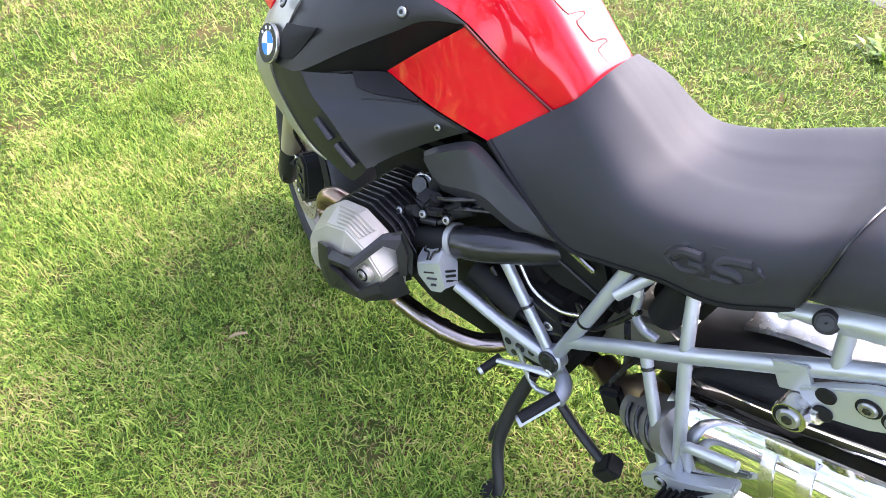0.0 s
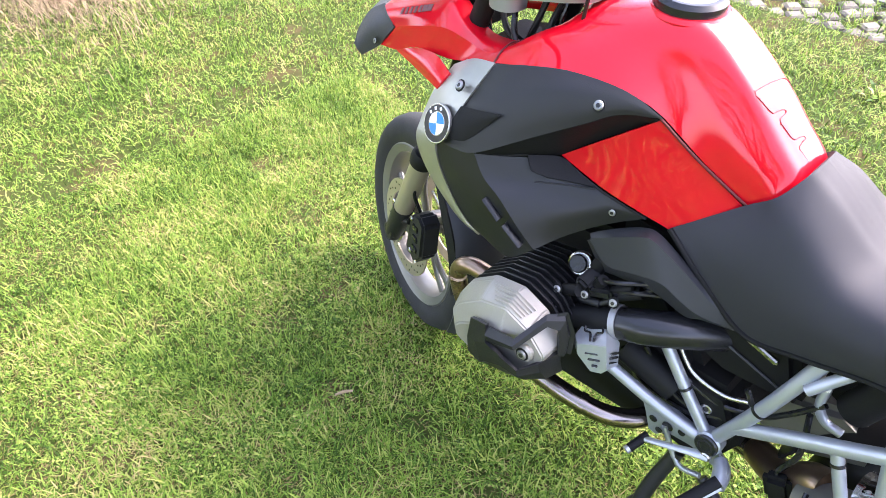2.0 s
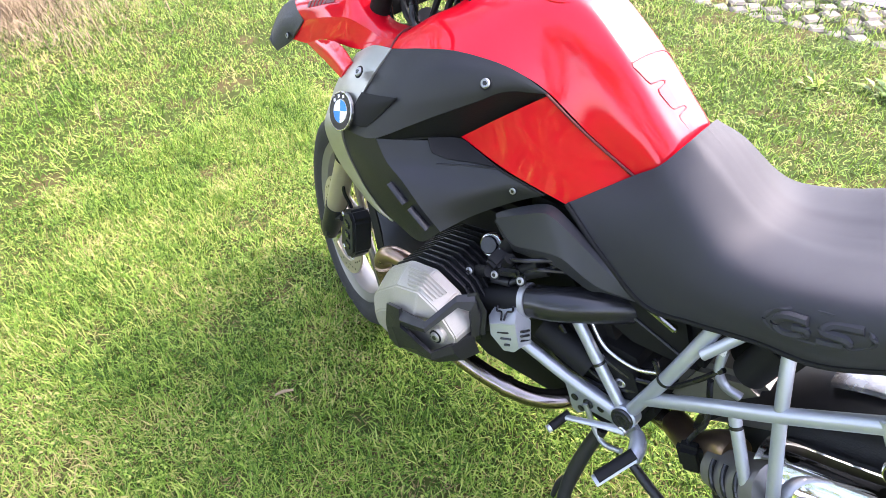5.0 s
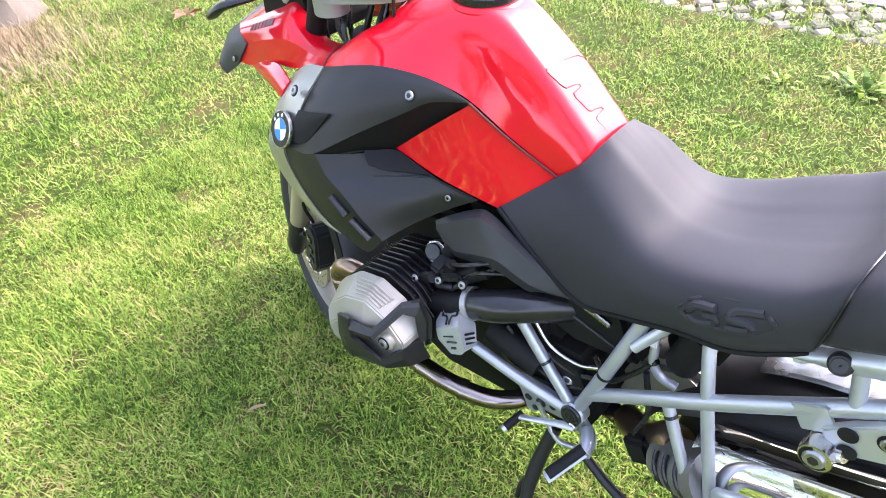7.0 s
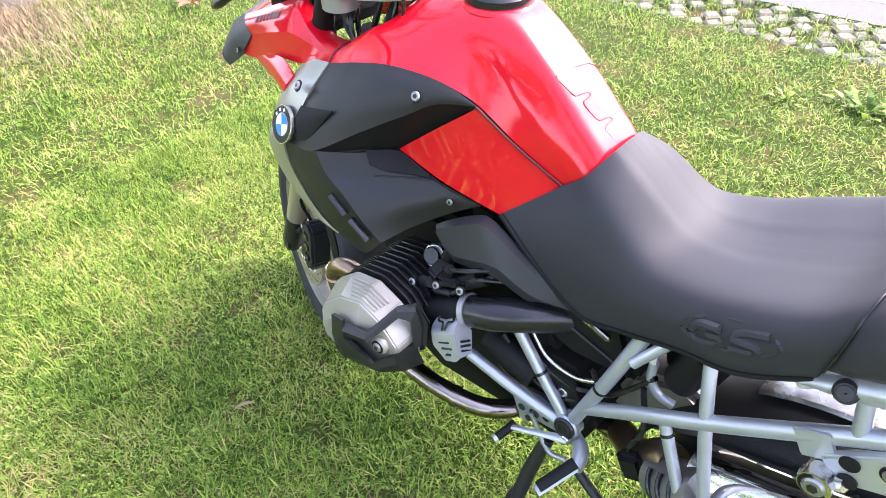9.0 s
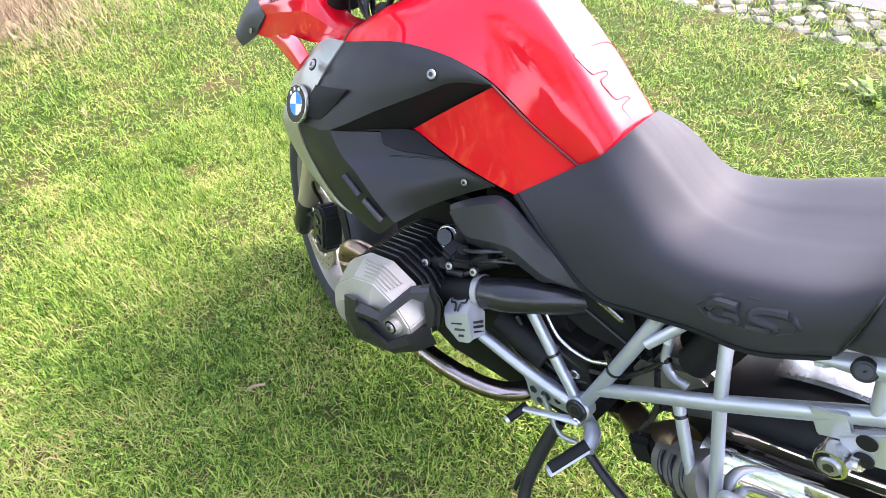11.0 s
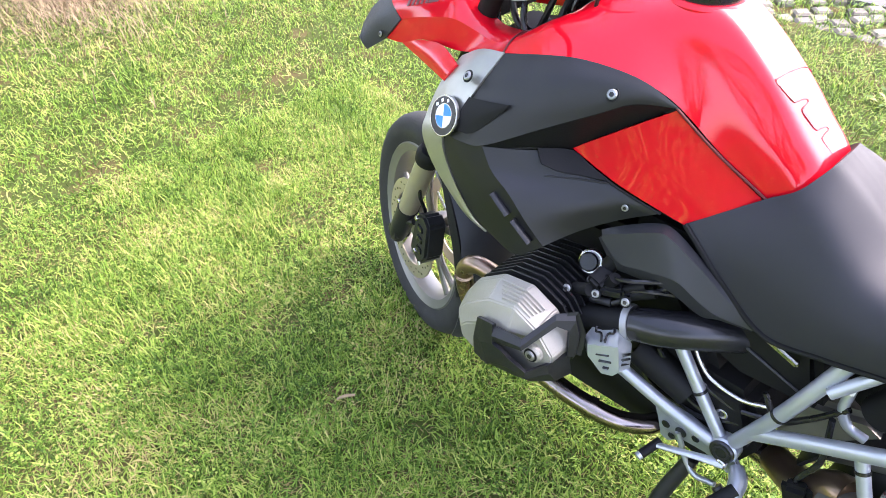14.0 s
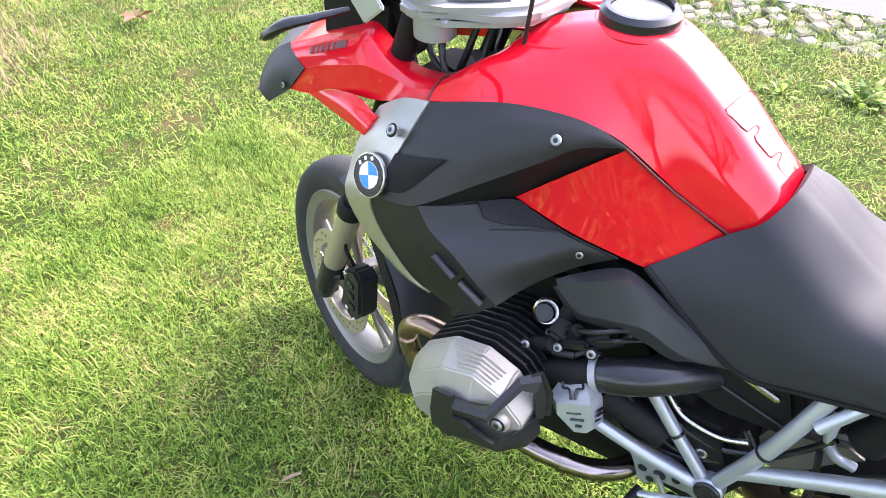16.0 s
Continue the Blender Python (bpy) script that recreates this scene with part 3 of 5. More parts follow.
trim = shell("shroud_trim", [
    [(-0.672, -0.186, 1.020), (-0.615, -0.190, 1.052), (-0.557, -0.1935, 1.064)],
    [(-0.684, -0.230, 0.980), (-0.628, -0.236, 1.010), (-0.569, -0.234, 1.024)],
    [(-0.690, -0.263, 0.928), (-0.642, -0.266, 0.950), (-0.589, -0.260, 0.977)],
    [(-0.686, -0.283, 0.893), (-0.652, -0.286, 0.908), (-0.620, -0.286, 0.920)],
    [(-0.653, -0.291, 0.844), (-0.636, -0.291, 0.854), (-0.617, -0.288, 0.870)],
    [(-0.607, -0.291, 0.797), (-0.597, -0.290, 0.801), (-0.585, -0.285, 0.804)],
    [(-0.569, -0.281, 0.750), (-0.562, -0.280, 0.752), (-0.554, -0.275, 0.750)],
    [(-0.531, -0.267, 0.722), (-0.529, -0.267, 0.723), (-0.527, -0.266, 0.725)]], 6, 0.005, TRIM, bike, "champagne silver metal trim with chipped edge")
screw("screw", (-0.594, -0.245, 1.027), (-0.2, -0.75, 0.6), 0.0085, trim)
bn = Vector((-0.12, -0.90, 0.42)).normalized()
bc = Vector((-0.622, -0.276, 0.950))
badge = part("round_badge", disc(bc, bn, 0.036, 0.006, 40), BLACK_GLOSS, bike, "round blue, white and black enamel badge")
part("badge_rim", disc(bc, bn, 0.0375, 0.0068, 40, inner=0.0352, bevel=0.001), STEEL, badge)
bq = Vector((0, 1, 0)).rotation_difference(bn).to_matrix().to_4x4()
for k in range(4):
    bm = lathe([(0.0, 0.0), (0.0215, 0.0), (0.0215, 0.0010), (0.0, 0.0010)], 10, arc=(k * math.pi / 2 + 0.25, (k + 1) * math.pi / 2 + 0.25))
    bmesh.ops.remove_doubles(bm, verts=bm.verts, dist=1e-6)
    part("badge_field", bm, BLUE if k % 2 else WHITE, badge, m=Matrix.Translation(bc + bn * 0.0058) @ bq, smooth=False)
part("badge_ring", disc(bc + bn * 0.0055, bn, 0.0228, 0.001, 32, inner=0.0215, bevel=0.0002), STEEL, badge)
for k in range(3):
    a = -1.0 - 0.55 * k
    part("badge_mark", block((0, 0, 0), (0.006, 0.0012, 0.006), 0.0003), WHITE, badge, m=Matrix.Translation(bc + bn * 0.006) @ bq @ pose(0.0285 * math.cos(a), 0, 0.0285 * math.sin(a)))

# beak
BEAK_TOP = [(-0.954, -0.125, 1.043), (-0.879, -0.120, 1.070), (-0.789, -0.110, 1.103), (-0.738, -0.100, 1.119), (-0.690, -0.100, 1.083), (-0.640, -0.105, 1.063), (-0.568, -0.106, 1.067)]
BEAK_FOLD = [(-0.883, -0.158, 1.023), (-0.830, -0.161, 1.042), (-0.775, -0.164, 1.058), (-0.715, -0.166, 1.072), (-0.661, -0.166, 1.067), (-0.612, -0.166, 1.059), (-0.566, -0.162, 1.067)]
BEAK_LOW = [(-0.939, -0.161, 0.968), (-0.876, -0.165, 0.977), (-0.805, -0.171, 1.007), (-0.741, -0.173, 1.014), (-0.690, -0.176, 1.020), (-0.620, -0.182, 1.040), (-0.565, -0.188, 1.055)]
MIDDLE = [tuple(Vector(a).lerp(Vector(b), 0.5) + Vector((0, -0.006, 0.006))) for a, b in zip(BEAK_TOP, BEAK_FOLD)]
beak = shell("beak", [BEAK_TOP, MIDDLE, BEAK_FOLD], 6, 0.005, RED, bike, "red painted front beak")
shell("beak_flank", [BEAK_FOLD, BEAK_LOW], 6, 0.005, RED, beak)
shell("beak_strut", [
    [(-0.876, -0.166, 0.977), (-0.763, -0.201, 0.980), (-0.672, -0.233, 0.986)],
    [(-0.838, -0.172, 0.994), (-0.745, -0.203, 1.002), (-0.664, -0.228, 1.002)],
    [(-0.805, -0.172, 1.007), (-0.726, -0.188, 1.025), (-0.655, -0.214, 1.018)]], 6, 0.005, RED, beak)
part("beak_top", patch([
    [(-0.738, -0.099, 1.117), (-0.789, -0.109, 1.102), (-0.879, -0.119, 1.069), (-0.954, -0.124, 1.042)],
    [(-0.720, 0.0, 1.112), (-0.800, 0.0, 1.112), (-0.900, 0.0, 1.082), (-0.990, 0.0, 1.048)]], 6, 0.005, mirror=True), RED, beak)
NIB_EDGE = [(-0.954, -0.123, 1.046), (-1.014, -0.124, 1.013), (-1.040, -0.142, 0.972), (-1.026, -0.170, 0.950)]
nib = shell("beak_nib", [NIB_EDGE,
    [(-0.915, -0.148, 1.036), (-0.968, -0.156, 1.005), (-1.006, -0.166, 0.962), (-1.016, -0.173, 0.938)],
    [(-0.882, -0.161, 1.024), (-0.915, -0.166, 0.990), (-0.940, -0.165, 0.966), (-1.002, -0.171, 0.926)]], 6, 0.006, GREY_PLASTIC, beak, "dark grey plastic beak end cap")
shell("nib_front", [NIB_EDGE, [(-0.990, 0.0, 1.052), (-1.070, 0.0, 1.020), (-1.110, 0.0, 0.970), (-1.100, 0.0, 0.940)]], 6, 0.006, GREY_PLASTIC, nib)
screw("screw", (-0.944, -0.170, 0.978), (-0.2, -0.9, 0.3), 0.006, nib)
# worn number print: plain bars along the fold
for k in range(7):
    a, b = Vector(MIDDLE[1]), Vector(MIDDLE[2])
    c = a.lerp(b, -0.15 + 0.19 * k) + Vector((0, -0.0006, 0.0004))
    part("print_bar", block((0, 0, 0), (0.009 if k < 5 else 0.016, 0.0008, 0.015), 0.0002), RED_DARK, beak, m=Matrix.Translation(c) @ pose(0, 0, 0, -48, -18, 0))

# seat
SEAT = [
    [(-0.196, -0.138, 0.860), (-0.152, -0.114, 0.896), (-0.104, -0.090, 0.935), (-0.068, -0.083, 0.966), (-0.048, -0.048, 0.996), (-0.042, 0.0, 1.006)],
    [(-0.112, -0.142, 0.790), (-0.090, -0.138, 0.850), (-0.048, -0.120, 0.912), (-0.018, -0.102, 0.948), (-0.002, -0.055, 0.973), (0.002, 0.0, 0.976)],
    [(-0.024, -0.134, 0.722), (0.000, -0.144, 0.800), (0.038, -0.140, 0.858), (0.066, -0.118, 0.894), (0.086, -0.055, 0.908), (0.090, 0.0, 0.910)],
    [(0.065, -0.138, 0.745), (0.085, -0.156, 0.806), (0.122, -0.160, 0.858), (0.145, -0.138, 0.898), (0.165, -0.065, 0.908), (0.170, 0.0, 0.906)],
    [(0.160, -0.150, 0.786), (0.178, -0.170, 0.835), (0.206, -0.176, 0.886), (0.228, -0.152, 0.930), (0.248, -0.075, 0.938), (0.254, 0.0, 0.936)],
    [(0.250, -0.158, 0.812), (0.264, -0.176, 0.860), (0.286, -0.182, 0.918), (0.304, -0.156, 0.965), (0.322, -0.075, 0.975), (0.328, 0.0, 0.974)],
    [(0.340, -0.154, 0.868), (0.345, -0.170, 0.905), (0.352, -0.176, 0.962), (0.358, -0.152, 1.012), (0.368, -0.07, 1.026), (0.372, 0.0, 1.026)],
]
seat = part("rider_seat", patch(crowned([r[::-1] for r in SEAT]), 6, 0.012, mirror=True), VINYL, bike, "black vinyl rider seat with embossed flank")
strip([(r[0][0], r[0][1] - 0.001, r[0][2]) for r in SEAT], 0.005, "seat_hem", BLACK_DULL, seat)
def seat_at(x, z, out=0.0):
    """A place on the flank of the seat at x and z, by its sections."""
    best = None
    for a, b in zip(SEAT, SEAT[1:]):
        for k in range(3):
            for f in (0.0, 0.2, 0.4, 0.6, 0.8):
                for g in (0.0, 0.2, 0.4, 0.6, 0.8):
                    q = (Vector(a[k]).lerp(Vector(b[k]), f)).lerp(Vector(a[k + 1]).lerp(Vector(b[k + 1]), f), g)
                    d = (q.x - x) ** 2 + (q.z - z) ** 2
                    if best is None or d < best[0]:
                        best = (d, q.y)
    return Vector((x, best[1] - 0.001 - out, z))
EMB = Vector((0.232, 0, 0.885))
def emb(u, v, out=0.0):
    """u along the emblem, v across it; it slopes with the hem."""
    return seat_at(EMB.x + u * 0.92 - v * 0.2, EMB.z + u * 0.40 + v * 0.92, out)
oval = [emb(0.070 * math.cos(t) , 0.026 * math.sin(t) + 0.002) for t in [2 * math.pi * k / 20 for k in range(21)]]
part("emboss_outline", tube(oval, 0.0042, 8, 2), VINYL, seat, "embossed outline on the seat flank")
for pts in (((-0.010, 0.016), (-0.040, 0.016), (-0.054, 0.0), (-0.042, -0.014), (-0.016, -0.012), (-0.012, 0.0), (-0.028, 0.001)), ((0.056, 0.016), (0.020, 0.014), (0.010, 0.004), (0.038, -0.002), (0.034, -0.014), (0.004, -0.015))):
    part("emboss_bar", tube([emb(u, v, 0.001) for u, v in pts], 0.0074, 8, 5), VINYL, seat)
pill = part("passenger_seat", patch([
    [(0.338, -0.150, 0.885), (0.343, -0.166, 0.915), (0.350, -0.172, 0.965), (0.356, -0.148, 1.012), (0.368, 0.0, 1.026)],
    [(0.378, -0.165, 0.912), (0.382, -0.188, 0.945), (0.388, -0.190, 0.995), (0.394, -0.158, 1.040), (0.402, 0.0, 1.052)],
    [(0.500, -0.156, 0.955), (0.500, -0.178, 0.985), (0.500, -0.176, 1.025), (0.500, -0.145, 1.055), (0.500, 0.0, 1.064)],
    [(0.680, -0.120, 0.970), (0.690, -0.130, 0.990), (0.690, -0.130, 1.025), (0.690, -0.10, 1.055), (0.690, 0.0, 1.060)]], 5, 0.012, mirror=True), VINYL, bike, "black vinyl passenger seat")
strip([(0.342, -0.158, 0.878), (0.347, -0.173, 0.908), (0.354, -0.180, 0.964), (0.360, -0.154, 1.016), (0.371, -0.07, 1.030)], 0.0018, "seam", BLACK_GLOSS, pill)

KNEE = [
    [(-0.328, -0.174, 0.792), (-0.298, -0.165, 0.813), (-0.245, -0.148, 0.840), (-0.207, -0.145, 0.845), (-0.140, -0.142, 0.806), (-0.081, -0.135, 0.769), (-0.023, -0.120, 0.721)],
    [(-0.321, -0.180, 0.788), (-0.262, -0.180, 0.826), (-0.222, -0.176, 0.848), (-0.200, -0.172, 0.847), (-0.139, -0.165, 0.812), (-0.087, -0.150, 0.765), (-0.035, -0.126, 0.720)],
    [(-0.321, -0.182, 0.782), (-0.274, -0.190, 0.757), (-0.225, -0.192, 0.772), (-0.167, -0.188, 0.784), (-0.126, -0.178, 0.759), (-0.092, -0.165, 0.739), (-0.040, -0.128, 0.715)],
    [(-0.332, -0.174, 0.771), (-0.291, -0.178, 0.730), (-0.253, -0.178, 0.732), (-0.184, -0.174, 0.742), (-0.123, -0.158, 0.711), (-0.095, -0.150, 0.716), (-0.046, -0.122, 0.704)]]
knee = shell("knee_panel", KNEE[1:3], 5, 0.005, GREY_PLASTIC, bike, "dark grey plastic knee panel")
shell("knee_panel_bevel", KNEE[:2], 5, 0.004, GREY_PLASTIC, knee)
shell("knee_panel_edge", KNEE[2:], 5, 0.004, GREY_PLASTIC, knee)
part("seat_bracket", block((0.012, -0.128, 0.706), (0.06, 0.012, 0.012), 0.003, pose(0, 0, 0, 0, 18, 0)), STEEL, bike)

# engine
engine = part("engine_block", prism([(-0.56, 0.33), (-0.58, 0.62), (-0.45, 0.76), (-0.22, 0.78), (-0.10, 0.62), (-0.02, 0.45), (-0.08, 0.30), (-0.40, 0.26)], -0.13, 0.13, 0.02), BLACK_DULL, bike, "dark engine and gearbox casing")
part("gearbox", prism([(-0.14, 0.33), (-0.16, 0.56), (0.0, 0.57), (0.05, 0.46), (0.0, 0.32)], -0.145, 0.145, 0.02), BLACK_DULL, engine)
part("air_box", prism([(-0.30, 0.66), (-0.30, 0.84), (-0.12, 0.84), (0.06, 0.72), (0.10, 0.60), (-0.04, 0.58)], -0.115, 0.115, 0.015), BLACK_DULL, engine)
part("air_box_rib", tube([(-0.07, -0.118, 0.668), (0.07, -0.118, 0.628)], 0.0025, 6, 1), GREY_PLASTIC, engine)
part("oil_cooler", block((-0.60, 0.0, 0.86), (0.05, 0.30, 0.14), 0.01), BLACK_DULL, engine)
part("inner_cowl", prism([(-0.60, 0.74), (-0.60, 1.03), (-0.45, 1.07), (-0.28, 1.03), (-0.14, 0.90), (-0.06, 0.86), (-0.06, 0.72), (-0.40, 0.74)], -0.055, 0.055, 0.02), BLACK_DULL, engine)

COVER = [(-0.545, 0.500), (-0.555, 0.560), (-0.523, 0.615), (-0.455, 0.672), (-0.385, 0.690), (-0.325, 0.668), (-0.283, 0.615), (-0.288, 0.545), (-0.335, 0.497), (-0.490, 0.478)]
SHOULDER = [(-0.525, 0.505), (-0.535, 0.555), (-0.512, 0.590), (-0.448, 0.648), (-0.380, 0.674), (-0.324, 0.654), (-0.284, 0.612), (-0.287, 0.550), (-0.338, 0.508), (-0.480, 0.492)]
FACE = [(-0.500, 0.515), (-0.505, 0.545), (-0.488, 0.566), (-0.432, 0.608), (-0.374, 0.628), (-0.334, 0.632), (-0.296, 0.604), (-0.300, 0.556), (-0.345, 0.522), (-0.465, 0.505)]
CX, CZ = -0.425, 0.590
def ring(y, sc, shape=COVER):
    return [(CX + (x - CX) * sc, y, CZ + (z - CZ) * sc) for x, z in shape]
for s in (1, -1):
    cyl = part("cylinder", stack([ring(-0.10 * s, 0.86), ring(-0.27 * s, 0.90)], bevel=0.008), BLACK_DULL, bike, "black finned cylinder")
    for k in range(10):
        y = -s * (0.130 + 0.0155 * k)
        part("fin", stack([ring(y - 0.0016, 1.0), ring(y + 0.0016, 1.0)]), BLACK, cyl, smooth=False)
    face = [(x, (-0.348 if x > -0.34 else -0.366) * s, z) for x, z in FACE]
    cover = part("cylinder_cover", stack([ring(-0.282 * s, 1.0), ring(-0.300 * s, 0.99), ring(-0.343 * s, 1.0, SHOULDER), face], bevel=0.003), HEAD, cyl, "cast grey cylinder head cover", sharp=16)
    for k in range(5):
        f = 0.08 + 0.17 * k
        a = [Vector(q) for q in ring(-0.300 * s, 0.99)]
        b = [Vector(q) for q in ring(-0.343 * s, 1.0, SHOULDER)]
        c = [a[m].lerp(b[m], f) + Vector((0, -0.001 * s, 0.0015)) for m in (3, 4, 5, 6)]
        c[0] = c[0].lerp(c[1], 0.15 + 0.08 * k)
        part("cover_rib", tube([c[0], c[0].lerp(c[1], 0.9), c[1].lerp(c[2], 0.1), c[1].lerp(c[2], 0.8 - 0.05 * k)], [0.0026, 0.0034, 0.0034, 0.0028], 6, 3), HEAD, cover)
    guard = part("cylinder_guard", patch([
        [(-0.512, -0.338 * s, 0.528), (-0.440, -0.378 * s, 0.530), (-0.364, -0.385 * s, 0.588), (-0.312, -0.385 * s, 0.583), (-0.287, -0.352 * s, 0.597), (-0.275, -0.300 * s, 0.597)],
        [(-0.507, -0.346 * s, 0.508), (-0.430, -0.381 * s, 0.512), (-0.355, -0.385 * s, 0.560), (-0.309, -0.385 * s, 0.566), (-0.280, -0.351 * s, 0.578), (-0.274, -0.298 * s, 0.570)],
        [(-0.497, -0.335 * s, 0.497), (-0.400, -0.366 * s, 0.507), (-0.345, -0.372 * s, 0.531), (-0.308, -0.372 * s, 0.549), (-0.276, -0.336 * s, 0.547), (-0.276, -0.285 * s, 0.525)]], 1, 0.008, inward=Vector((0, s, 0.4))), BLACK, cyl, "black plastic cylinder guard", sharp=12)
    part("guard_arm", patch([
        [(-0.400, -0.374 * s, 0.634), (-0.336, -0.369 * s, 0.645), (-0.312, -0.305 * s, 0.682), (-0.290, -0.280 * s, 0.684), (-0.272, -0.280 * s, 0.640), (-0.268, -0.292 * s, 0.596)],
        [(-0.396, -0.386 * s, 0.618), (-0.329, -0.381 * s, 0.638), (-0.305, -0.314 * s, 0.676), (-0.280, -0.288 * s, 0.674), (-0.268, -0.288 * s, 0.636), (-0.266, -0.298 * s, 0.594)],
        [(-0.392, -0.384 * s, 0.603), (-0.326, -0.380 * s, 0.629), (-0.300, -0.316 * s, 0.665), (-0.282, -0.302 * s, 0.656), (-0.276, -0.306 * s, 0.624), (-0.276, -0.308 * s, 0.592)]], 1, 0.010, inward=Vector((0, s, 0.2))), BLACK, guard, sharp=12)
    part("guard_plate", patch([
        [(-0.449, -0.371 * s, 0.618), (-0.425, -0.377 * s, 0.632), (-0.400, -0.379 * s, 0.641)],
        [(-0.455, -0.377 * s, 0.560), (-0.425, -0.385 * s, 0.575), (-0.393, -0.388 * s, 0.600)],
        [(-0.457, -0.374 * s, 0.508), (-0.410, -0.385 * s, 0.520), (-0.358, -0.386 * s, 0.592)]], 1, 0.008, inward=Vector((0, s, 0.2))), BLACK, guard, sharp=12)
    screw("screw", (-0.319, -0.362 * s, 0.608), (0.1, -s, 0.15), 0.0105, cover)
    part("screw_boss", disc((-0.319, -0.346 * s, 0.606), (0.1, -s, 0.15), 0.018, 0.016, 20), HEAD, cover)
    part("header_elbow", tube([(-0.50, -0.22 * s, 0.56), (-0.585, -0.235 * s, 0.575), (-0.625, -0.24 * s, 0.53), (-0.60, -0.24 * s, 0.44), (-0.50, -0.245 * s, 0.405), (-0.36, -0.245 * s, 0.392)], 0.021, 16, 7), PIPE_BROWN, bike, "heat-browned exhaust elbow")
    part("header_pipe", tube([(-0.37, -0.245 * s, 0.393), (-0.29, -0.235 * s, 0.380), (-0.21, -0.205 * s, 0.358), (-0.155, -0.155 * s, 0.345), (-0.12, -0.09 * s, 0.35), (-0.05, -0.06 * s, 0.36), (0.08, -0.07 * s, 0.37)], 0.022, 18, 8), PIPE, bike, "heat-tinted polished exhaust pipe")
    part("pipe_collar", tube([(-0.262, -0.228 * s, 0.3735), (-0.248, -0.2225 * s, 0.3700)], 0.0245, 18, 1), PIPE, bike)

# throttle body, its guard and the intake
intake = part("intake_tube", tube([(-0.225, -0.206, 0.652), (-0.17, -0.190, 0.667), (-0.12, -0.156, 0.671), (-0.062, -0.092, 0.656)], [0.031, 0.034, 0.034, 0.033], 24, 8), BLACK_GLOSS, bike, "black rubber intake tube")
throttle = part("throttle_body", tube([(-0.345, -0.226, 0.600), (-0.222, -0.206, 0.654)], 0.027, 24, 1), BLACK_DULL, bike, "black throttle body with cables")
for a, b in (((-0.330, -0.2235, 0.6065), (-0.319, -0.2217, 0.6113)), ((-0.226, -0.2062, 0.652), (-0.215, -0.2035, 0.656))):
    part("hose_clamp", tube([a, b], 0.0345, 28, 1), CAST, throttle)
for c, r, h, mat in (((-0.342, -0.166, 0.700), 0.025, 0.012, STEEL), ((-0.342, -0.174, 0.705), 0.019, 0.012, BLACK_GLOSS)):
    part("oil_filler", disc(c, (0.2, -0.8, 0.55), r, h, 24), mat, engine)
part("injector", block((-0.300, -0.200, 0.705), (0.03, 0.04, 0.045), 0.006, pose(0, 0, 0, 20, 20, 0)), BLACK_DULL, throttle)
part("injector", block((-0.265, -0.205, 0.705), (0.045, 0.025, 0.022), 0.005, pose(0, 0, 0, 0, -15, 15)), BLACK_GLOSS, throttle)
for pts in (((-0.29, -0.20, 0.72), (-0.24, -0.205, 0.745), (-0.19, -0.175, 0.755), (-0.12, -0.12, 0.76)), ((-0.27, -0.205, 0.70), (-0.22, -0.19, 0.715), (-0.18, -0.165, 0.745), (-0.15, -0.12, 0.77)), ((-0.24, -0.195, 0.712), (-0.20, -0.19, 0.735), (-0.16, -0.15, 0.725), (-0.10, -0.12, 0.735))):
    part("cable", tube(pts, 0.0045, 8, 6), BLACK_GLOSS, throttle)
for a, b, r in (((-0.30, -0.175, 0.72), (-0.285, -0.165, 0.76), 0.016), ((-0.285, -0.20, 0.69), (-0.265, -0.205, 0.735), 0.011), ((-0.265, -0.20, 0.70), (-0.215, -0.185, 0.735), 0.008), ((-0.34, -0.215, 0.665), (-0.30, -0.225, 0.695), 0.012), ((-0.235, -0.19, 0.705), (-0.20, -0.175, 0.725), 0.012)):
    part("fitting", tube([a, b], r, 12, 1), BLACK_DULL, throttle)
for a, b, r in (((-0.300, -0.205, 0.660), (-0.296, -0.200, 0.705), 0.014), ((-0.300, -0.215, 0.668), (-0.262, -0.208, 0.676), 0.009), ((-0.262, -0.208, 0.676), (-0.232, -0.190, 0.700), 0.006), ((-0.318, -0.200, 0.690), (-0.290, -0.205, 0.700), 0.012)):
    part("fuel_rail", tube([a, b], r, 12, 1), BLACK, throttle)
for p in ((-0.345, -0.235, 0.675), (-0.333, -0.252, 0.655), (-0.290, -0.222, 0.690), (-0.232, -0.215, 0.705), (-0.300, -0.235, 0.622)):
    screw("bolt", p, (0.1, -0.9, 0.4), 0.008, throttle)
# faceted guard: a sloping top face, a slotted front face and a side face
GUARD_FACES = [
    [(-0.272, -0.236, 0.638), (-0.232, -0.224, 0.652), (-0.198, -0.271, 0.656), (-0.259, -0.274, 0.618), (-0.280, -0.252, 0.606)],
    [(-0.259, -0.274, 0.618), (-0.198, -0.271, 0.656), (-0.189, -0.268, 0.590), (-0.198, -0.272, 0.576), (-0.216, -0.282, 0.576), (-0.250, -0.280, 0.594)],
    [(-0.232, -0.224, 0.652), (-0.197, -0.223, 0.628), (-0.184, -0.238, 0.585), (-0.189, -0.268, 0.590), (-0.198, -0.271, 0.656)],
    [(-0.280, -0.252, 0.606), (-0.259, -0.274, 0.618), (-0.250, -0.280, 0.594), (-0.272, -0.258, 0.584)]]
bm = bmesh.new()
for q in GUARD_FACES:
    bm.faces.new([bm.verts.new(p) for p in q])
bmesh.ops.remove_doubles(bm, verts=bm.verts, dist=0.0005)
bmesh.ops.recalc_face_normals(bm, faces=bm.faces)
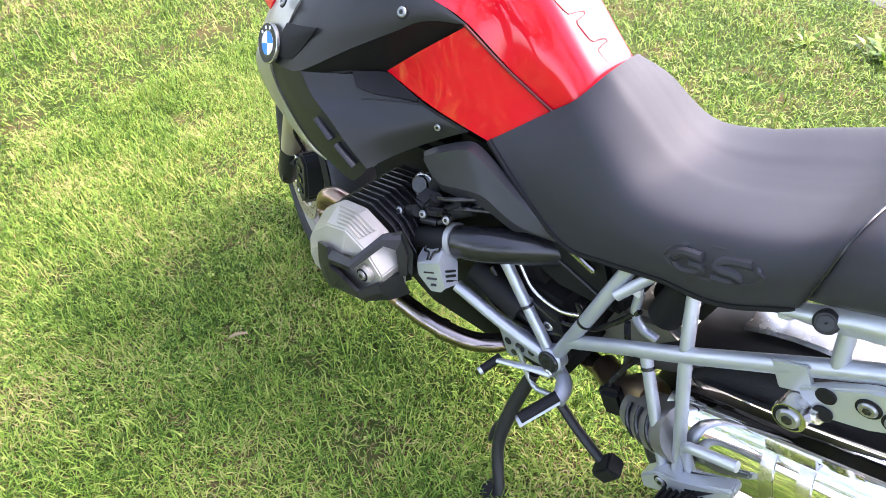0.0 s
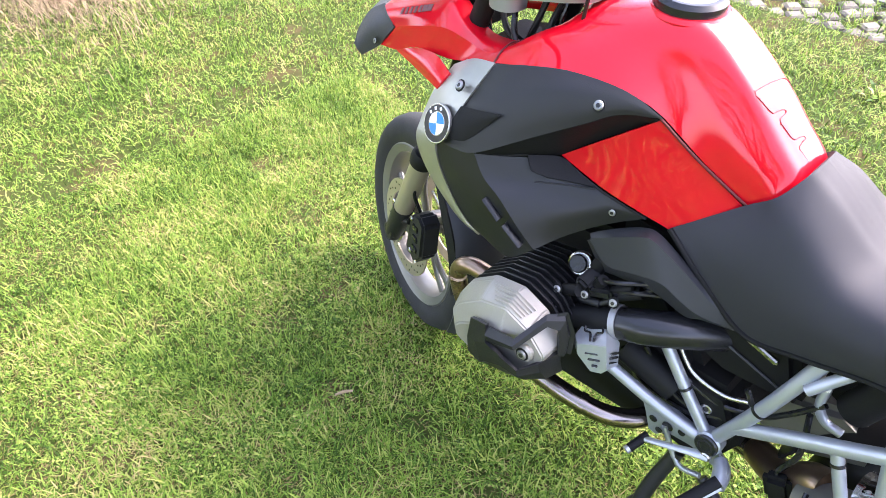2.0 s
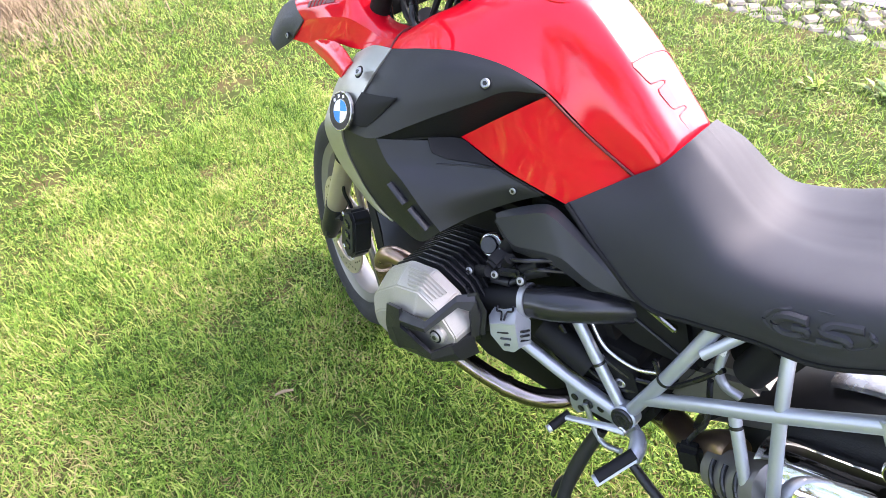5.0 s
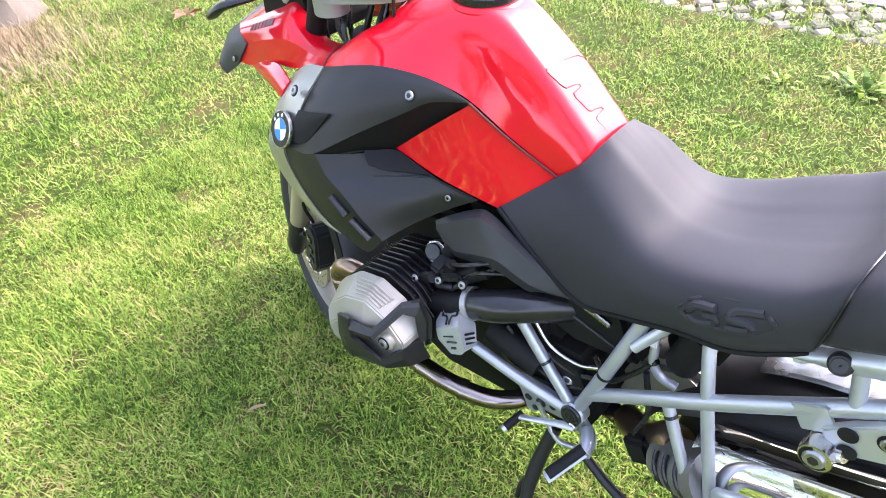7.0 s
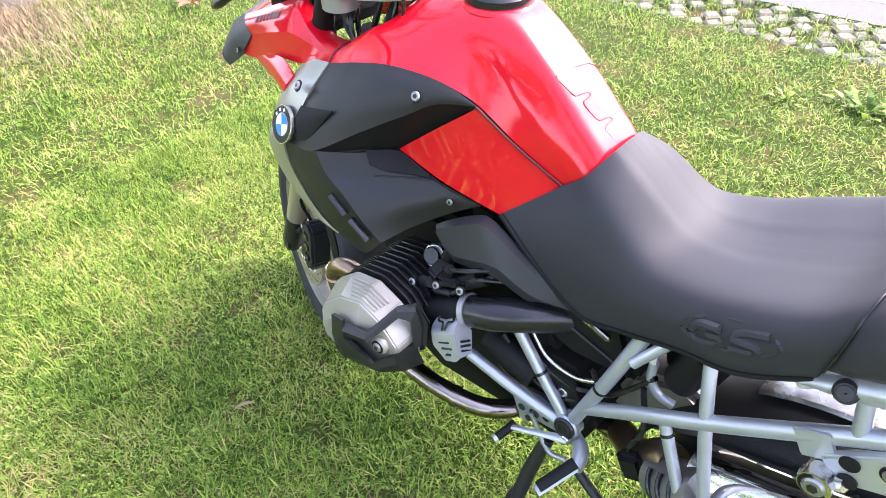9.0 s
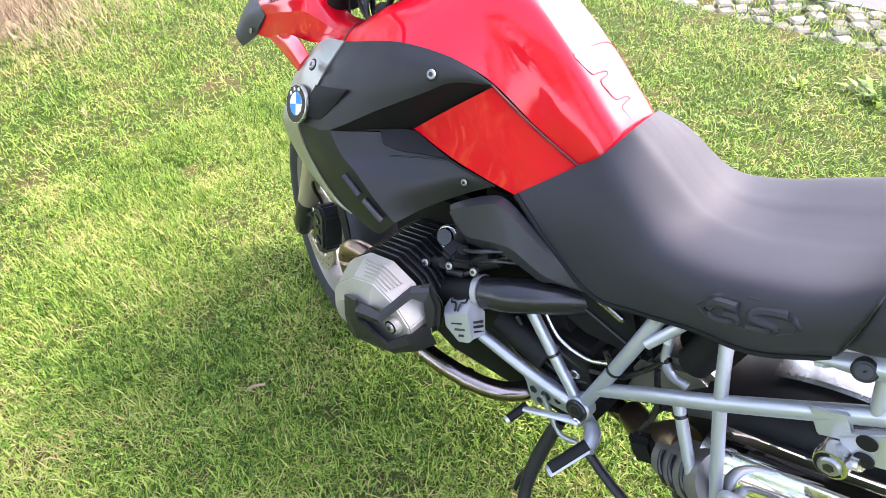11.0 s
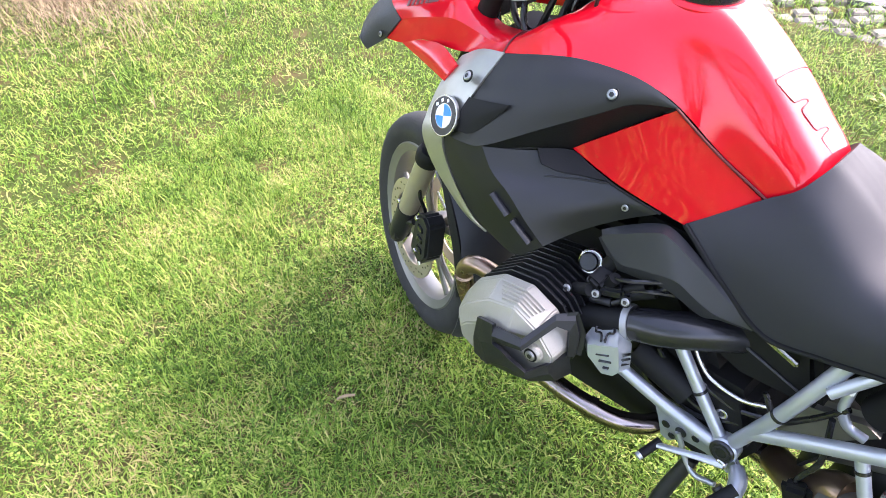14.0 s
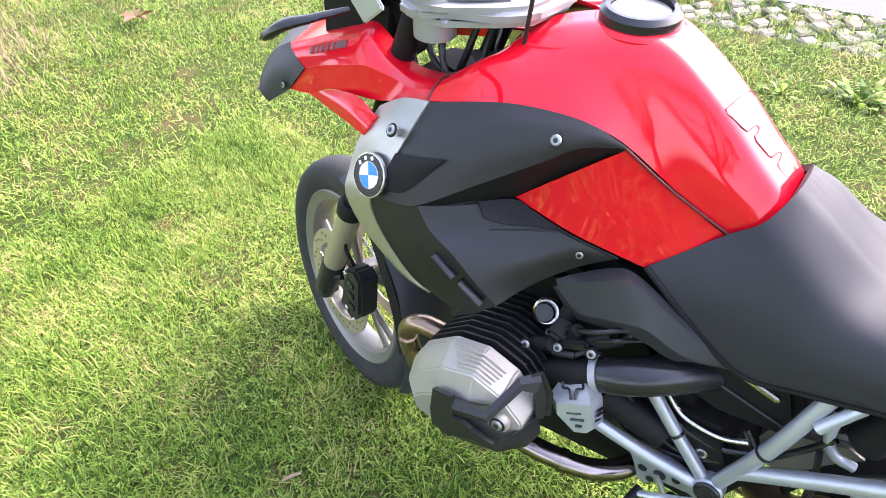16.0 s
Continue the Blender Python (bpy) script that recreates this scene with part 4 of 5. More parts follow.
bmesh.ops.solidify(bm, geom=bm.faces[:], thickness=0.003)
bmesh.ops.bevel(bm, geom=[e for e in bm.edges if len(e.link_faces) == 2 and e.calc_face_angle(0) > 0.4], offset=0.0012, segments=2, affect="EDGES", clamp_overlap=True)
box = part("throttle_guard", bm, SILVER, bike, "faceted silver metal throttle guard with slots", sharp=12)
def on_face(q, u, v, out=0.0008):
    """A place on a face of the guard: u along its first edge, v across it, from 0 to 1."""
    p = Vector(q[0]).lerp(Vector(q[1]), u)
    b = Vector(q[-2]).lerp(Vector(q[2]), u) if len(q) < 6 else Vector(q[4]).lerp(Vector(q[3]), u)
    n = (Vector(q[1]) - Vector(q[0])).cross(Vector(q[2]) - Vector(q[1])).normalized()
    n = n if n.y < 0 else -n
    return p.lerp(b, v) + n * out
for u0, u1, v in ((0.22, 0.72, 0.30), (0.25, 0.82, 0.52), (0.36, 0.70, 0.74)):
    part("slot", tube([on_face(GUARD_FACES[1], u0, v), on_face(GUARD_FACES[1], u1, v)], 0.0034, 6, 1, flat=0.6), BLACK_GLOSS, box)
for v in (0.30, 0.52, 0.74):
    part("slot", tube([Vector((-0.190, -0.262, 0.640 - 0.06 * v + 0.012)), Vector((-0.1885, -0.240, 0.626 - 0.06 * v + 0.012))], 0.0026, 6, 1), BLACK_GLOSS, box)
for sg in (-1, 1):
    part("guard_mark", tube([on_face(GUARD_FACES[0], 0.5 + du * sg, v, 0.0008) for du, v in ((0.06, 0.85), (0.12, 0.48), (0.34, 0.42), (0.36, 0.20))], 0.0022, 6, 4), BLACK_GLOSS, box)
# tubular rear frame
frame_part = tagged(new("rear_frame"), "light silver painted tubular rear frame")
frame_part.parent = bike
BARS = [
    ([(0.0, -0.160, 0.446), (0.058, -0.155, 0.615), (0.106, -0.118, 0.770)], 0.0135),
    ([(0.030, -0.160, 0.525), (0.130, -0.165, 0.606), (0.240, -0.168, 0.690), (0.420, -0.158, 0.822), (0.520, -0.145, 0.885)], 0.0135),
    ([(0.200, -0.122, 0.815), (0.238, -0.168, 0.688), (0.304, -0.215, 0.463)], 0.0108),
    ([(0.178, -0.166, 0.630), (0.230, -0.190, 0.535), (0.282, -0.215, 0.448)], 0.0106),
    ([(-0.142, -0.150, 0.612), (-0.080, -0.155, 0.535), (-0.018, -0.160, 0.462)], 0.0120),
    ([(-0.225, -0.205, 0.525), (-0.12, -0.186, 0.478), (-0.012, -0.165, 0.440)], 0.0125),
    ([(0.412, -0.160, 0.818), (0.395, -0.140, 0.885)], 0.011),
    ([(0.098, -0.150, 0.700), (0.160, -0.112, 0.785)], 0.010),
]
for pts, r in BARS:
    for s in (1, -1):
        part("frame_tube", tube([(x, y * s, z) for x, y, z in pts], r, 18, 6), FRAME, frame_part)
for i, f in ((0, 0.47), (3, 0.12), (4, 0.50)):
    a, b = Vector(BARS[i][0][0]), Vector(BARS[i][0][-1])
    c = spline(BARS[i][0], 20)[int(f * 40)]
    d = (b - a).normalized()
    part("tube_band", tube([c - d * 0.003, c + d * 0.003], BARS[i][1] + 0.0012, 18, 1), BLACK_GLOSS, frame_part)
capj = part("joint_boss", disc((0.0, -0.150, 0.446), (0, -1, 0.15), 0.026, 0.03, 28), FRAME, frame_part)
part("joint_cap", disc((0.0, -0.178, 0.450), (0, -1, 0.15), 0.0235, 0.006, 28, bevel=0.003), BLACK_GLOSS, capj)
part("joint_cap_ring", disc((0.0, -0.183, 0.4508), (0, -1, 0.15), 0.015, 0.0015, 28, inner=0.011, bevel=0.0004), BLACK, capj)
screw("bolt", (-0.033, -0.142, 0.502), (0, -1, 0.2), 0.012, frame_part, STEEL)

part("inner_panel", block((-0.50, 0.0, 0.86), (0.16, 0.26, 0.24), 0.02), BLACK_DULL, bike, "black inner panel behind the front cover")
# foot controls
plate = part("peg_plate", prism([(-0.165, 0.452), (-0.120, 0.462), (-0.03, 0.445), (0.020, 0.430), (0.045, 0.400), (0.020, 0.375), (-0.030, 0.395), (-0.08, 0.385), (-0.105, 0.345), (-0.125, 0.350), (-0.135, 0.40)], -0.150, -0.162, 0.003), FRAME, bike, "cast silver footrest plate")
for c, r in (((-0.085, -0.163, 0.402), 0.012), ((-0.118, -0.163, 0.395), 0.009), ((-0.055, -0.163, 0.412), 0.008), ((-0.100, -0.163, 0.372), 0.008)):
    part("plate_hole", disc(c, (0, -1, 0), r, 0.002, 16), BLACK_GLOSS, plate)
lever = part("gear_lever", tube([(0.012, -0.182, 0.425), (-0.03, -0.195, 0.415), (-0.075, -0.208, 0.402), (-0.108, -0.212, 0.386)], [0.011, 0.008, 0.007, 0.007], 12, 5, flat=0.7), SILVER, bike, "silver gear lever with rubber tip")
part("lever_rubber", tube([(-0.105, -0.200, 0.388), (-0.118, -0.245, 0.374)], 0.0095, 14, 1), BLACK_DULL, lever)
part("lever_tip", tube([(-0.118, -0.245, 0.374), (-0.120, -0.252, 0.372)], 0.0085, 14, 1), SILVER, lever)
part("lever_rod", tube([(-0.090, -0.166, 0.40), (-0.04, -0.170, 0.32), (0.01, -0.172, 0.335)], 0.006, 10, 4), FRAME, lever)
part("lever_pivot", disc((0.008, -0.178, 0.424), (0, -1, 0.1), 0.011, 0.012, 16), STEEL, lever)
peg = part("foot_peg", tube([(0.030, -0.165, 0.415), (0.046, -0.185, 0.412), (0.054, -0.215, 0.408)], [0.014, 0.017, 0.015], 14, 4), FRAME, bike, "silver footrest with black rubber pad")
part("peg_rubber", tube([(0.052, -0.212, 0.424), (0.020, -0.285, 0.392)], 0.0120, 16, 1, flat=0.6), BLACK_DULL, peg)
part("peg_base", tube([(0.053, -0.212, 0.414), (0.019, -0.289, 0.382)], 0.0128, 16, 1, flat=0.35), FRAME, peg)
stand = part("side_stand", tube([(-0.050, -0.155, 0.34), (-0.070, -0.200, 0.22), (-0.068, -0.245, 0.12), (-0.020, -0.292, 0.015)], [0.015, 0.017, 0.015, 0.013], 14, 6), BLACK, bike, "black steel side stand, folded out")
part("stand_foot", block((-0.015, -0.300, 0.012), (0.10, 0.05, 0.012), 0.005), BLACK_DULL, stand)
part("stand_lug", tube([(-0.075, -0.215, 0.190), (-0.095, -0.225, 0.150), (-0.100, -0.24, 0.10)], [0.012, 0.009, 0.006], 10, 5, flat=0.5), BLACK, stand)
cstand = part("centre_stand", tube([(0.010, -0.150, 0.300), (0.08, -0.160, 0.262), (0.150, -0.170, 0.240)], 0.011, 12, 4), BLACK, bike, "black folded centre stand")
part("centre_stand_pad", block((0.168, -0.172, 0.236), (0.04, 0.045, 0.055), 0.006, pose(0, 0, 0, 0, 30, 20)), BLACK_DULL, cstand)
part("centre_stand_arm", tube([(0.015, 0.135, 0.345), (0.10, 0.150, 0.300), (0.175, 0.165, 0.265)], 0.011, 12, 4), BLACK, cstand)

# exhaust
part("catalyst_elbow", tube([(0.06, -0.06, 0.37), (0.13, -0.10, 0.40), (0.175, -0.115, 0.46), (0.20, -0.125, 0.475)], [0.030, 0.034, 0.036, 0.036], 18, 6), PIPE_BROWN, bike, "heat-browned exhaust bend")
part("exhaust_valve", block((0.135, -0.145, 0.425), (0.05, 0.03, 0.07), 0.01, pose(0, 0, 0, 0, -20, 10)), BLACK_DULL, bike, "black exhaust flap housing")
shield = part("heat_shield", tube([(0.180, -0.135, 0.435), (0.235, -0.155, 0.470), (0.285, -0.175, 0.520)], [0.042, 0.052, 0.052], 26, 6), ALLOY, bike, "slotted steel exhaust heat shield")
for f, a0 in ((0.28, 2.2), (0.5, 2.2), (0.72, 2.2)):
    c = Vector((0.180, -0.135, 0.435)).lerp(Vector((0.285, -0.175, 0.520)), f)
    ax = (Vector((0.285, -0.175, 0.520)) - Vector((0.180, -0.135, 0.435))).normalized()
    u = ax.cross(Vector((0, 0, 1))).normalized()
    v = u.cross(ax)
    r = 0.0515 if f > 0.4 else 0.0495
    part("shield_slot", tube([c + r * (math.cos(t) * u + math.sin(t) * v) for t in [-0.5 + 0.28 * k for k in range(6)]], 0.0045, 8, 3), BLACK_GLOSS, shield)
MA, MB = Vector((0.262, -0.120, 0.480)), Vector((0.715, -0.158, 0.685))
muffler = part("muffler", tube([MA, MA.lerp(MB, 0.04), MA.lerp(MB, 0.5), MB], [0.056, 0.067, 0.069, 0.069], 40, 8, flat=1.12), CHROME, bike, "polished chrome muffler")
part("muffler_end", tube([MA.lerp(MB, -0.01), MA.lerp(MB, 0.03)], 0.066, 32, 1, flat=1.12), STEEL, muffler)
md = (MB - MA).normalized()
c0 = MA.lerp(MB, 0.42)
mu = md.cross(Vector((0, 0, 1))).normalized()
mv = mu.cross(md)
# one sheet strap with a long window: two bands, joined over the top
for off in (-0.027, 0.027):
    band = [[c0 + md * (off + w) + 0.0715 * (math.cos(t) * mu + 1.12 * math.sin(t) * mv) for t in [-1.1 + 0.25 * k for k in range(9)]] for w in (-0.010, 0.010)]
    part("muffler_strap", patch(band, 2, 0.002), STEEL, muffler)
part("strap_bridge", tube([c0 - md * 0.036 + 0.0725 * (math.cos(1.02) * mu + 1.12 * math.sin(1.02) * mv), c0 + md * 0.036 + 0.0725 * (math.cos(1.02) * mu + 1.12 * math.sin(1.02) * mv)], 0.013, 8, 1, flat=0.3, up=mu), STEEL, muffler)
part("clamp", tube([(0.398, -0.165, 0.738), (0.396, -0.205, 0.740)], 0.022, 24, 1), STEEL, muffler)
screw("clamp_bolt", (0.396, -0.204, 0.740), (0, -1, 0.1), 0.015, muffler)
part("clamp_arm", tube([(0.378, -0.180, 0.722), (0.425, -0.185, 0.755)], 0.016, 12, 1, flat=0.6), STEEL, muffler)

# passenger footrest bracket
pb = part("passenger_peg_bracket", prism([(0.252, 0.425), (0.272, 0.465), (0.317, 0.485), (0.387, 0.563), (0.394, 0.545), (0.347, 0.478), (0.304, 0.428), (0.264, 0.398)], -0.208, -0.240, 0.005), SILVER, bike, "cast silver passenger footrest bracket")
part("bracket_opening", prism([(0.327, 0.485), (0.367, 0.529), (0.350, 0.495), (0.330, 0.473)], -0.2405, -0.2415, 0), BLACK_GLOSS, pb)
screw("bolt", (0.289, -0.240, 0.455), (0, -1, 0.1), 0.009, pb)
pr = part("passenger_peg", block((0.335, -0.278, 0.470), (0.085, 0.075, 0.018), 0.006, pose(0, 0, 0, 0, -40, 0)), BLACK_DULL, pb, "ribbed black rubber passenger footrest")
for k in range(7):
    part("peg_rib", block((0.303 + 0.0095 * k, -0.278, 0.451 + 0.0078 * k), (0.005, 0.070, 0.016), 0.001, pose(0, 0, 0, 0, -40, 0)), BLACK_DULL, pr)
part("peg_hook", tube([(0.318, -0.205, 0.480), (0.300, -0.215, 0.545), (0.318, -0.222, 0.572), (0.375, -0.222, 0.600)], 0.009, 12, 6), SILVER, pb)

# tail: plate with rubber plugs, lock, rack
tail = part("tail_plate", prism([(0.385, 0.772), (0.415, 0.800), (0.450, 0.835), (0.540, 0.885), (0.560, 0.850), (0.500, 0.800), (0.475, 0.770), (0.430, 0.752), (0.405, 0.742)], -0.165, -0.182, 0.004), SILVER, bike, "cast silver grab rail foot with rubber plugs")
for c in ((0.417, -0.183, 0.790), (0.424, -0.183, 0.758)):
    part("rubber_plug", disc(c, (0, -1, 0), 0.0125, 0.003, 20), BLACK_DULL, tail)
for c in ((0.460, -0.183, 0.808), (0.490, -0.183, 0.808)):
    screw("bolt", c, (0, -1, 0), 0.011, tail)
part("bracket_tab", block((0.375, -0.172, 0.778), (0.05, 0.006, 0.05), 0.003, pose(0, 0, 0, 0, -30, 0)), SILVER, tail)
rail = shell("tail_fairing", [
    [(0.312, -0.148, 0.856), (0.36, -0.150, 0.890), (0.45, -0.150, 0.945), (0.62, -0.14, 0.990)],
    [(0.316, -0.158, 0.848), (0.36, -0.166, 0.876), (0.45, -0.170, 0.922), (0.62, -0.155, 0.965)],
    [(0.330, -0.150, 0.846), (0.37, -0.156, 0.860), (0.45, -0.162, 0.895), (0.62, -0.145, 0.940)]], 5, 0.005, SILVER, bike, "silver tail panel with seat lock")
lock = part("seat_lock", disc((0.376, -0.160, 0.882), (0, -0.9, 0.45), 0.0155, 0.012, 28), BLACK, rail, "black seat lock with key slot")
part("lock_face", disc((0.376, -0.170, 0.887), (0, -0.9, 0.45), 0.010, 0.0025, 20), GREY_PLASTIC, lock)
part("key_slot", block((0.376, -0.1732, 0.8883), (0.002, 0.001, 0.010), 0, pose(0, 0, 0, 25, 20, 0)), BLACK_GLOSS, lock)

# rear wheel, drive and suspension
rear = tagged(new("rear_wheel"), "rear wheel with dark tyre")
rear.parent = bike
RC = (0.462, 0.0, 0.318)
tyre_profile = lambda R, w, d: [(R - d, -w * 0.36), (R - d * 0.75, -w * 0.47), (R - d * 0.45, -w * 0.5), (R - d * 0.2, -w * 0.42), (R - d * 0.05, -w * 0.25), (R, 0), (R - d * 0.05, w * 0.25), (R - d * 0.2, w * 0.42), (R - d * 0.45, w * 0.5), (R - d * 0.75, w * 0.47), (R - d, w * 0.36), (R - d, -w * 0.36)]
part("tyre", lathe(tyre_profile(0.318, 0.15, 0.10), 72, offset=RC), RUBBER, rear)
part("rim", lathe([(0.215, -0.06), (0.20, -0.055), (0.19, -0.02), (0.19, 0.02), (0.20, 0.055), (0.215, 0.06)], 64, offset=RC), ALLOY, rear)
for k in range(5):
    a = 2 * math.pi * k / 5
    part("spoke", tube([(RC[0] + 0.03 * math.cos(a), 0, RC[2] + 0.03 * math.sin(a)), (RC[0] + 0.2 * math.cos(a), 0, RC[2] + 0.2 * math.sin(a))], 0.018, 10, 1), ALLOY, rear)
hug = [(0.372, -0.085), (0.378, -0.05), (0.380, 0.0), (0.378, 0.05), (0.372, 0.085), (0.366, 0.085), (0.373, 0.0), (0.366, -0.085), (0.372, -0.085)]
part("hugger", lathe(hug, 26, arc=(radians(50), radians(165)), offset=RC), BLACK, bike, "black plastic rear hugger")
part("mudguard_strip", lathe([(0.386, -0.032), (0.391, -0.026), (0.391, 0.026), (0.386, 0.032), (0.384, 0.0), (0.386, -0.032)], 26, arc=(radians(70), radians(120)), offset=RC), STEEL, bike, "polished strip over the rear wheel")
swing = part("swing_arm", tube([(-0.02, 0.06, 0.42), (0.10, 0.09, 0.41), (0.25, 0.11, 0.36), (0.46, 0.11, 0.318)], [0.055, 0.06, 0.055, 0.075], 18, 6), GREY_PLASTIC, bike, "dark grey shaft drive swing arm")
part("swing_casting", prism([(0.02, 0.44), (0.06, 0.56), (0.16, 0.60), (0.23, 0.57), (0.24, 0.50), (0.12, 0.42)], -0.06, 0.10, 0.015), ALLOY, swing)
shock = part("rear_shock", tube([(0.14, 0.0, 0.60), (0.185, 0.0, 0.74)], 0.045, 20, 1), BLACK_DULL, bike, "black rear shock absorber")
part("inner_mudguard", prism([(0.15, 0.62), (0.17, 0.80), (0.225, 0.82), (0.245, 0.76), (0.21, 0.65)], -0.095, 0.095, 0.02), BLACK_DULL, bike, "black inner mudguard")
part("reservoir", tube([(0.165, -0.100, 0.665), (0.195, -0.105, 0.765)], 0.030, 20, 1), BLACK_DULL, bike)
part("grey_hose", tube([(0.118, -0.110, 0.690), (0.122, -0.118, 0.650), (0.140, -0.118, 0.622), (0.168, -0.114, 0.612)], 0.0085, 12, 6), FRAME, bike, "bent grey hose")
part("hose_tag", block((0.116, -0.118, 0.700), (0.018, 0.012, 0.020), 0.002), WHITE, bike)
part("subframe_strut", tube([(0.215, 0.02, 0.72), (0.285, 0.03, 0.735), (0.36, 0.03, 0.78)], 0.018, 12, 5), STEEL, bike)
for pts in (((0.015, -0.13, 0.60), (0.05, -0.135, 0.56), (0.09, -0.128, 0.60), (0.13, -0.12, 0.66)), ((0.118, -0.13, 0.63), (0.135, -0.135, 0.53), (0.120, -0.145, 0.46), (0.14, -0.14, 0.43)), ((-0.14, -0.140, 0.60), (-0.10, -0.142, 0.55), (-0.02, -0.140, 0.53), (0.04, -0.13, 0.545)), ((-0.18, -0.15, 0.57), (-0.12, -0.148, 0.50), (-0.05, -0.146, 0.48), (0.0, -0.14, 0.50)), ((-0.22, -0.16, 0.54), (-0.17, -0.156, 0.47), (-0.09, -0.15, 0.46), (-0.03, -0.145, 0.47))):
    part("cable", tube(pts, 0.0055, 8, 6), BLACK_GLOSS, bike)
part("braided_hose", tube([(-0.130, -0.128, 0.610), (-0.085, -0.132, 0.560), (-0.02, -0.134, 0.552), (0.03, -0.130, 0.572)], 0.0052, 10, 8), STEEL, bike)
part("relay_box", block((-0.16, -0.145, 0.52), (0.09, 0.04, 0.06), 0.008, pose(0, 0, 0, 0, 25, 0)), BLACK_DULL, bike)
part("starter_cover", tube([(-0.22, -0.15, 0.54), (-0.10, -0.14, 0.50)], 0.034, 18, 1), BLACK_DULL, bike)
part("cable_tab", block((-0.188, -0.172, 0.520), (0.026, 0.004, 0.014), 0.001, pose(0, 0, 0, 20, 30, 0)), STEEL, bike)

# ---- steering: everything that turns with the bars ----
AX = Vector((0.438, 0, 0.899)).normalized()
PIVOT = Vector((-0.95, -0.03, 0.325))
STEER = Matrix.Translation(PIVOT) @ Matrix.Rotation(radians(-19), 4, AX) @ Matrix.Translation(-PIVOT)
A0 = Vector((-1.012, -0.030, 0.318))
wheel = tagged(new("front_wheel"), "front wheel with cast alloy spokes and black tyre")
wheel.parent = bike
part("tyre", lathe(tyre_profile(0.336, 0.112, 0.085), 90, offset=A0), RUBBER, wheel, m=STEER)
part("rim", lathe([(0.254, -0.042), (0.250, -0.046), (0.240, -0.040), (0.226, -0.034), (0.218, -0.015), (0.218, 0.015), (0.226, 0.034), (0.240, 0.040), (0.250, 0.046), (0.254, 0.042), (0.23, 0.0), (0.254, -0.042)], 80, offset=A0), ALLOY, wheel, m=STEER)
for k in range(5):
    a = 2 * math.pi * k / 5 + 0.55
    d1 = 0.16
    for e in (-1, 1):
        p0 = A0 + Vector((0.035 * math.cos(a), 0.0, 0.035 * math.sin(a)))
        p1 = A0 + Vector((0.13 * math.cos(a + e * 0.10), -0.008, 0.13 * math.sin(a + e * 0.10)))
        p2 = A0 + Vector((0.222 * math.cos(a + e * d1), 0.0, 0.222 * math.sin(a + e * d1)))
        part("spoke", tube([p0, p1, p2], [0.014, 0.012, 0.015], 10, 4, flat=0.7, up=(0, 1, 0)), ALLOY, wheel, m=STEER)
part("hub", lathe([(0.0, -0.06), (0.03, -0.06), (0.035, -0.03), (0.028, 0.0), (0.035, 0.03), (0.03, 0.06), (0, 0.06)], 32, offset=A0), ALLOY, wheel, m=STEER)
for s in (-1, 1):
    d = part("brake_disc", lathe([(0.152, s * 0.066), (0.152, s * 0.071), (0.112, s * 0.071), (0.112, s * 0.066), (0.152, s * 0.066)], 72, offset=A0), FORK, wheel, "drilled brake disc", m=STEER)
    for k in range(5):
        a = 2 * math.pi * k / 5 + 0.2
        part("disc_carrier", tube([A0 + Vector((0.03 * math.cos(a), s * 0.062, 0.03 * math.sin(a))), A0 + Vector((0.115 * math.cos(a + 0.15), s * 0.068, 0.115 * math.sin(a + 0.15)))], 0.009, 8, 1, flat=0.4, up=(0, 1, 0)), STEEL, d, m=STEER)
    if s == -1:
        for k in range(40):
            a = 2 * math.pi * k / 40
            r = 0.124 + 0.008 * (k % 3)
            part("disc_hole", disc(A0 + Vector((r * math.cos(a), -0.0712, r * math.sin(a))), (0, -1, 0), 0.0032, 0.0006, 8), BLACK_GLOSS, d, m=STEER)

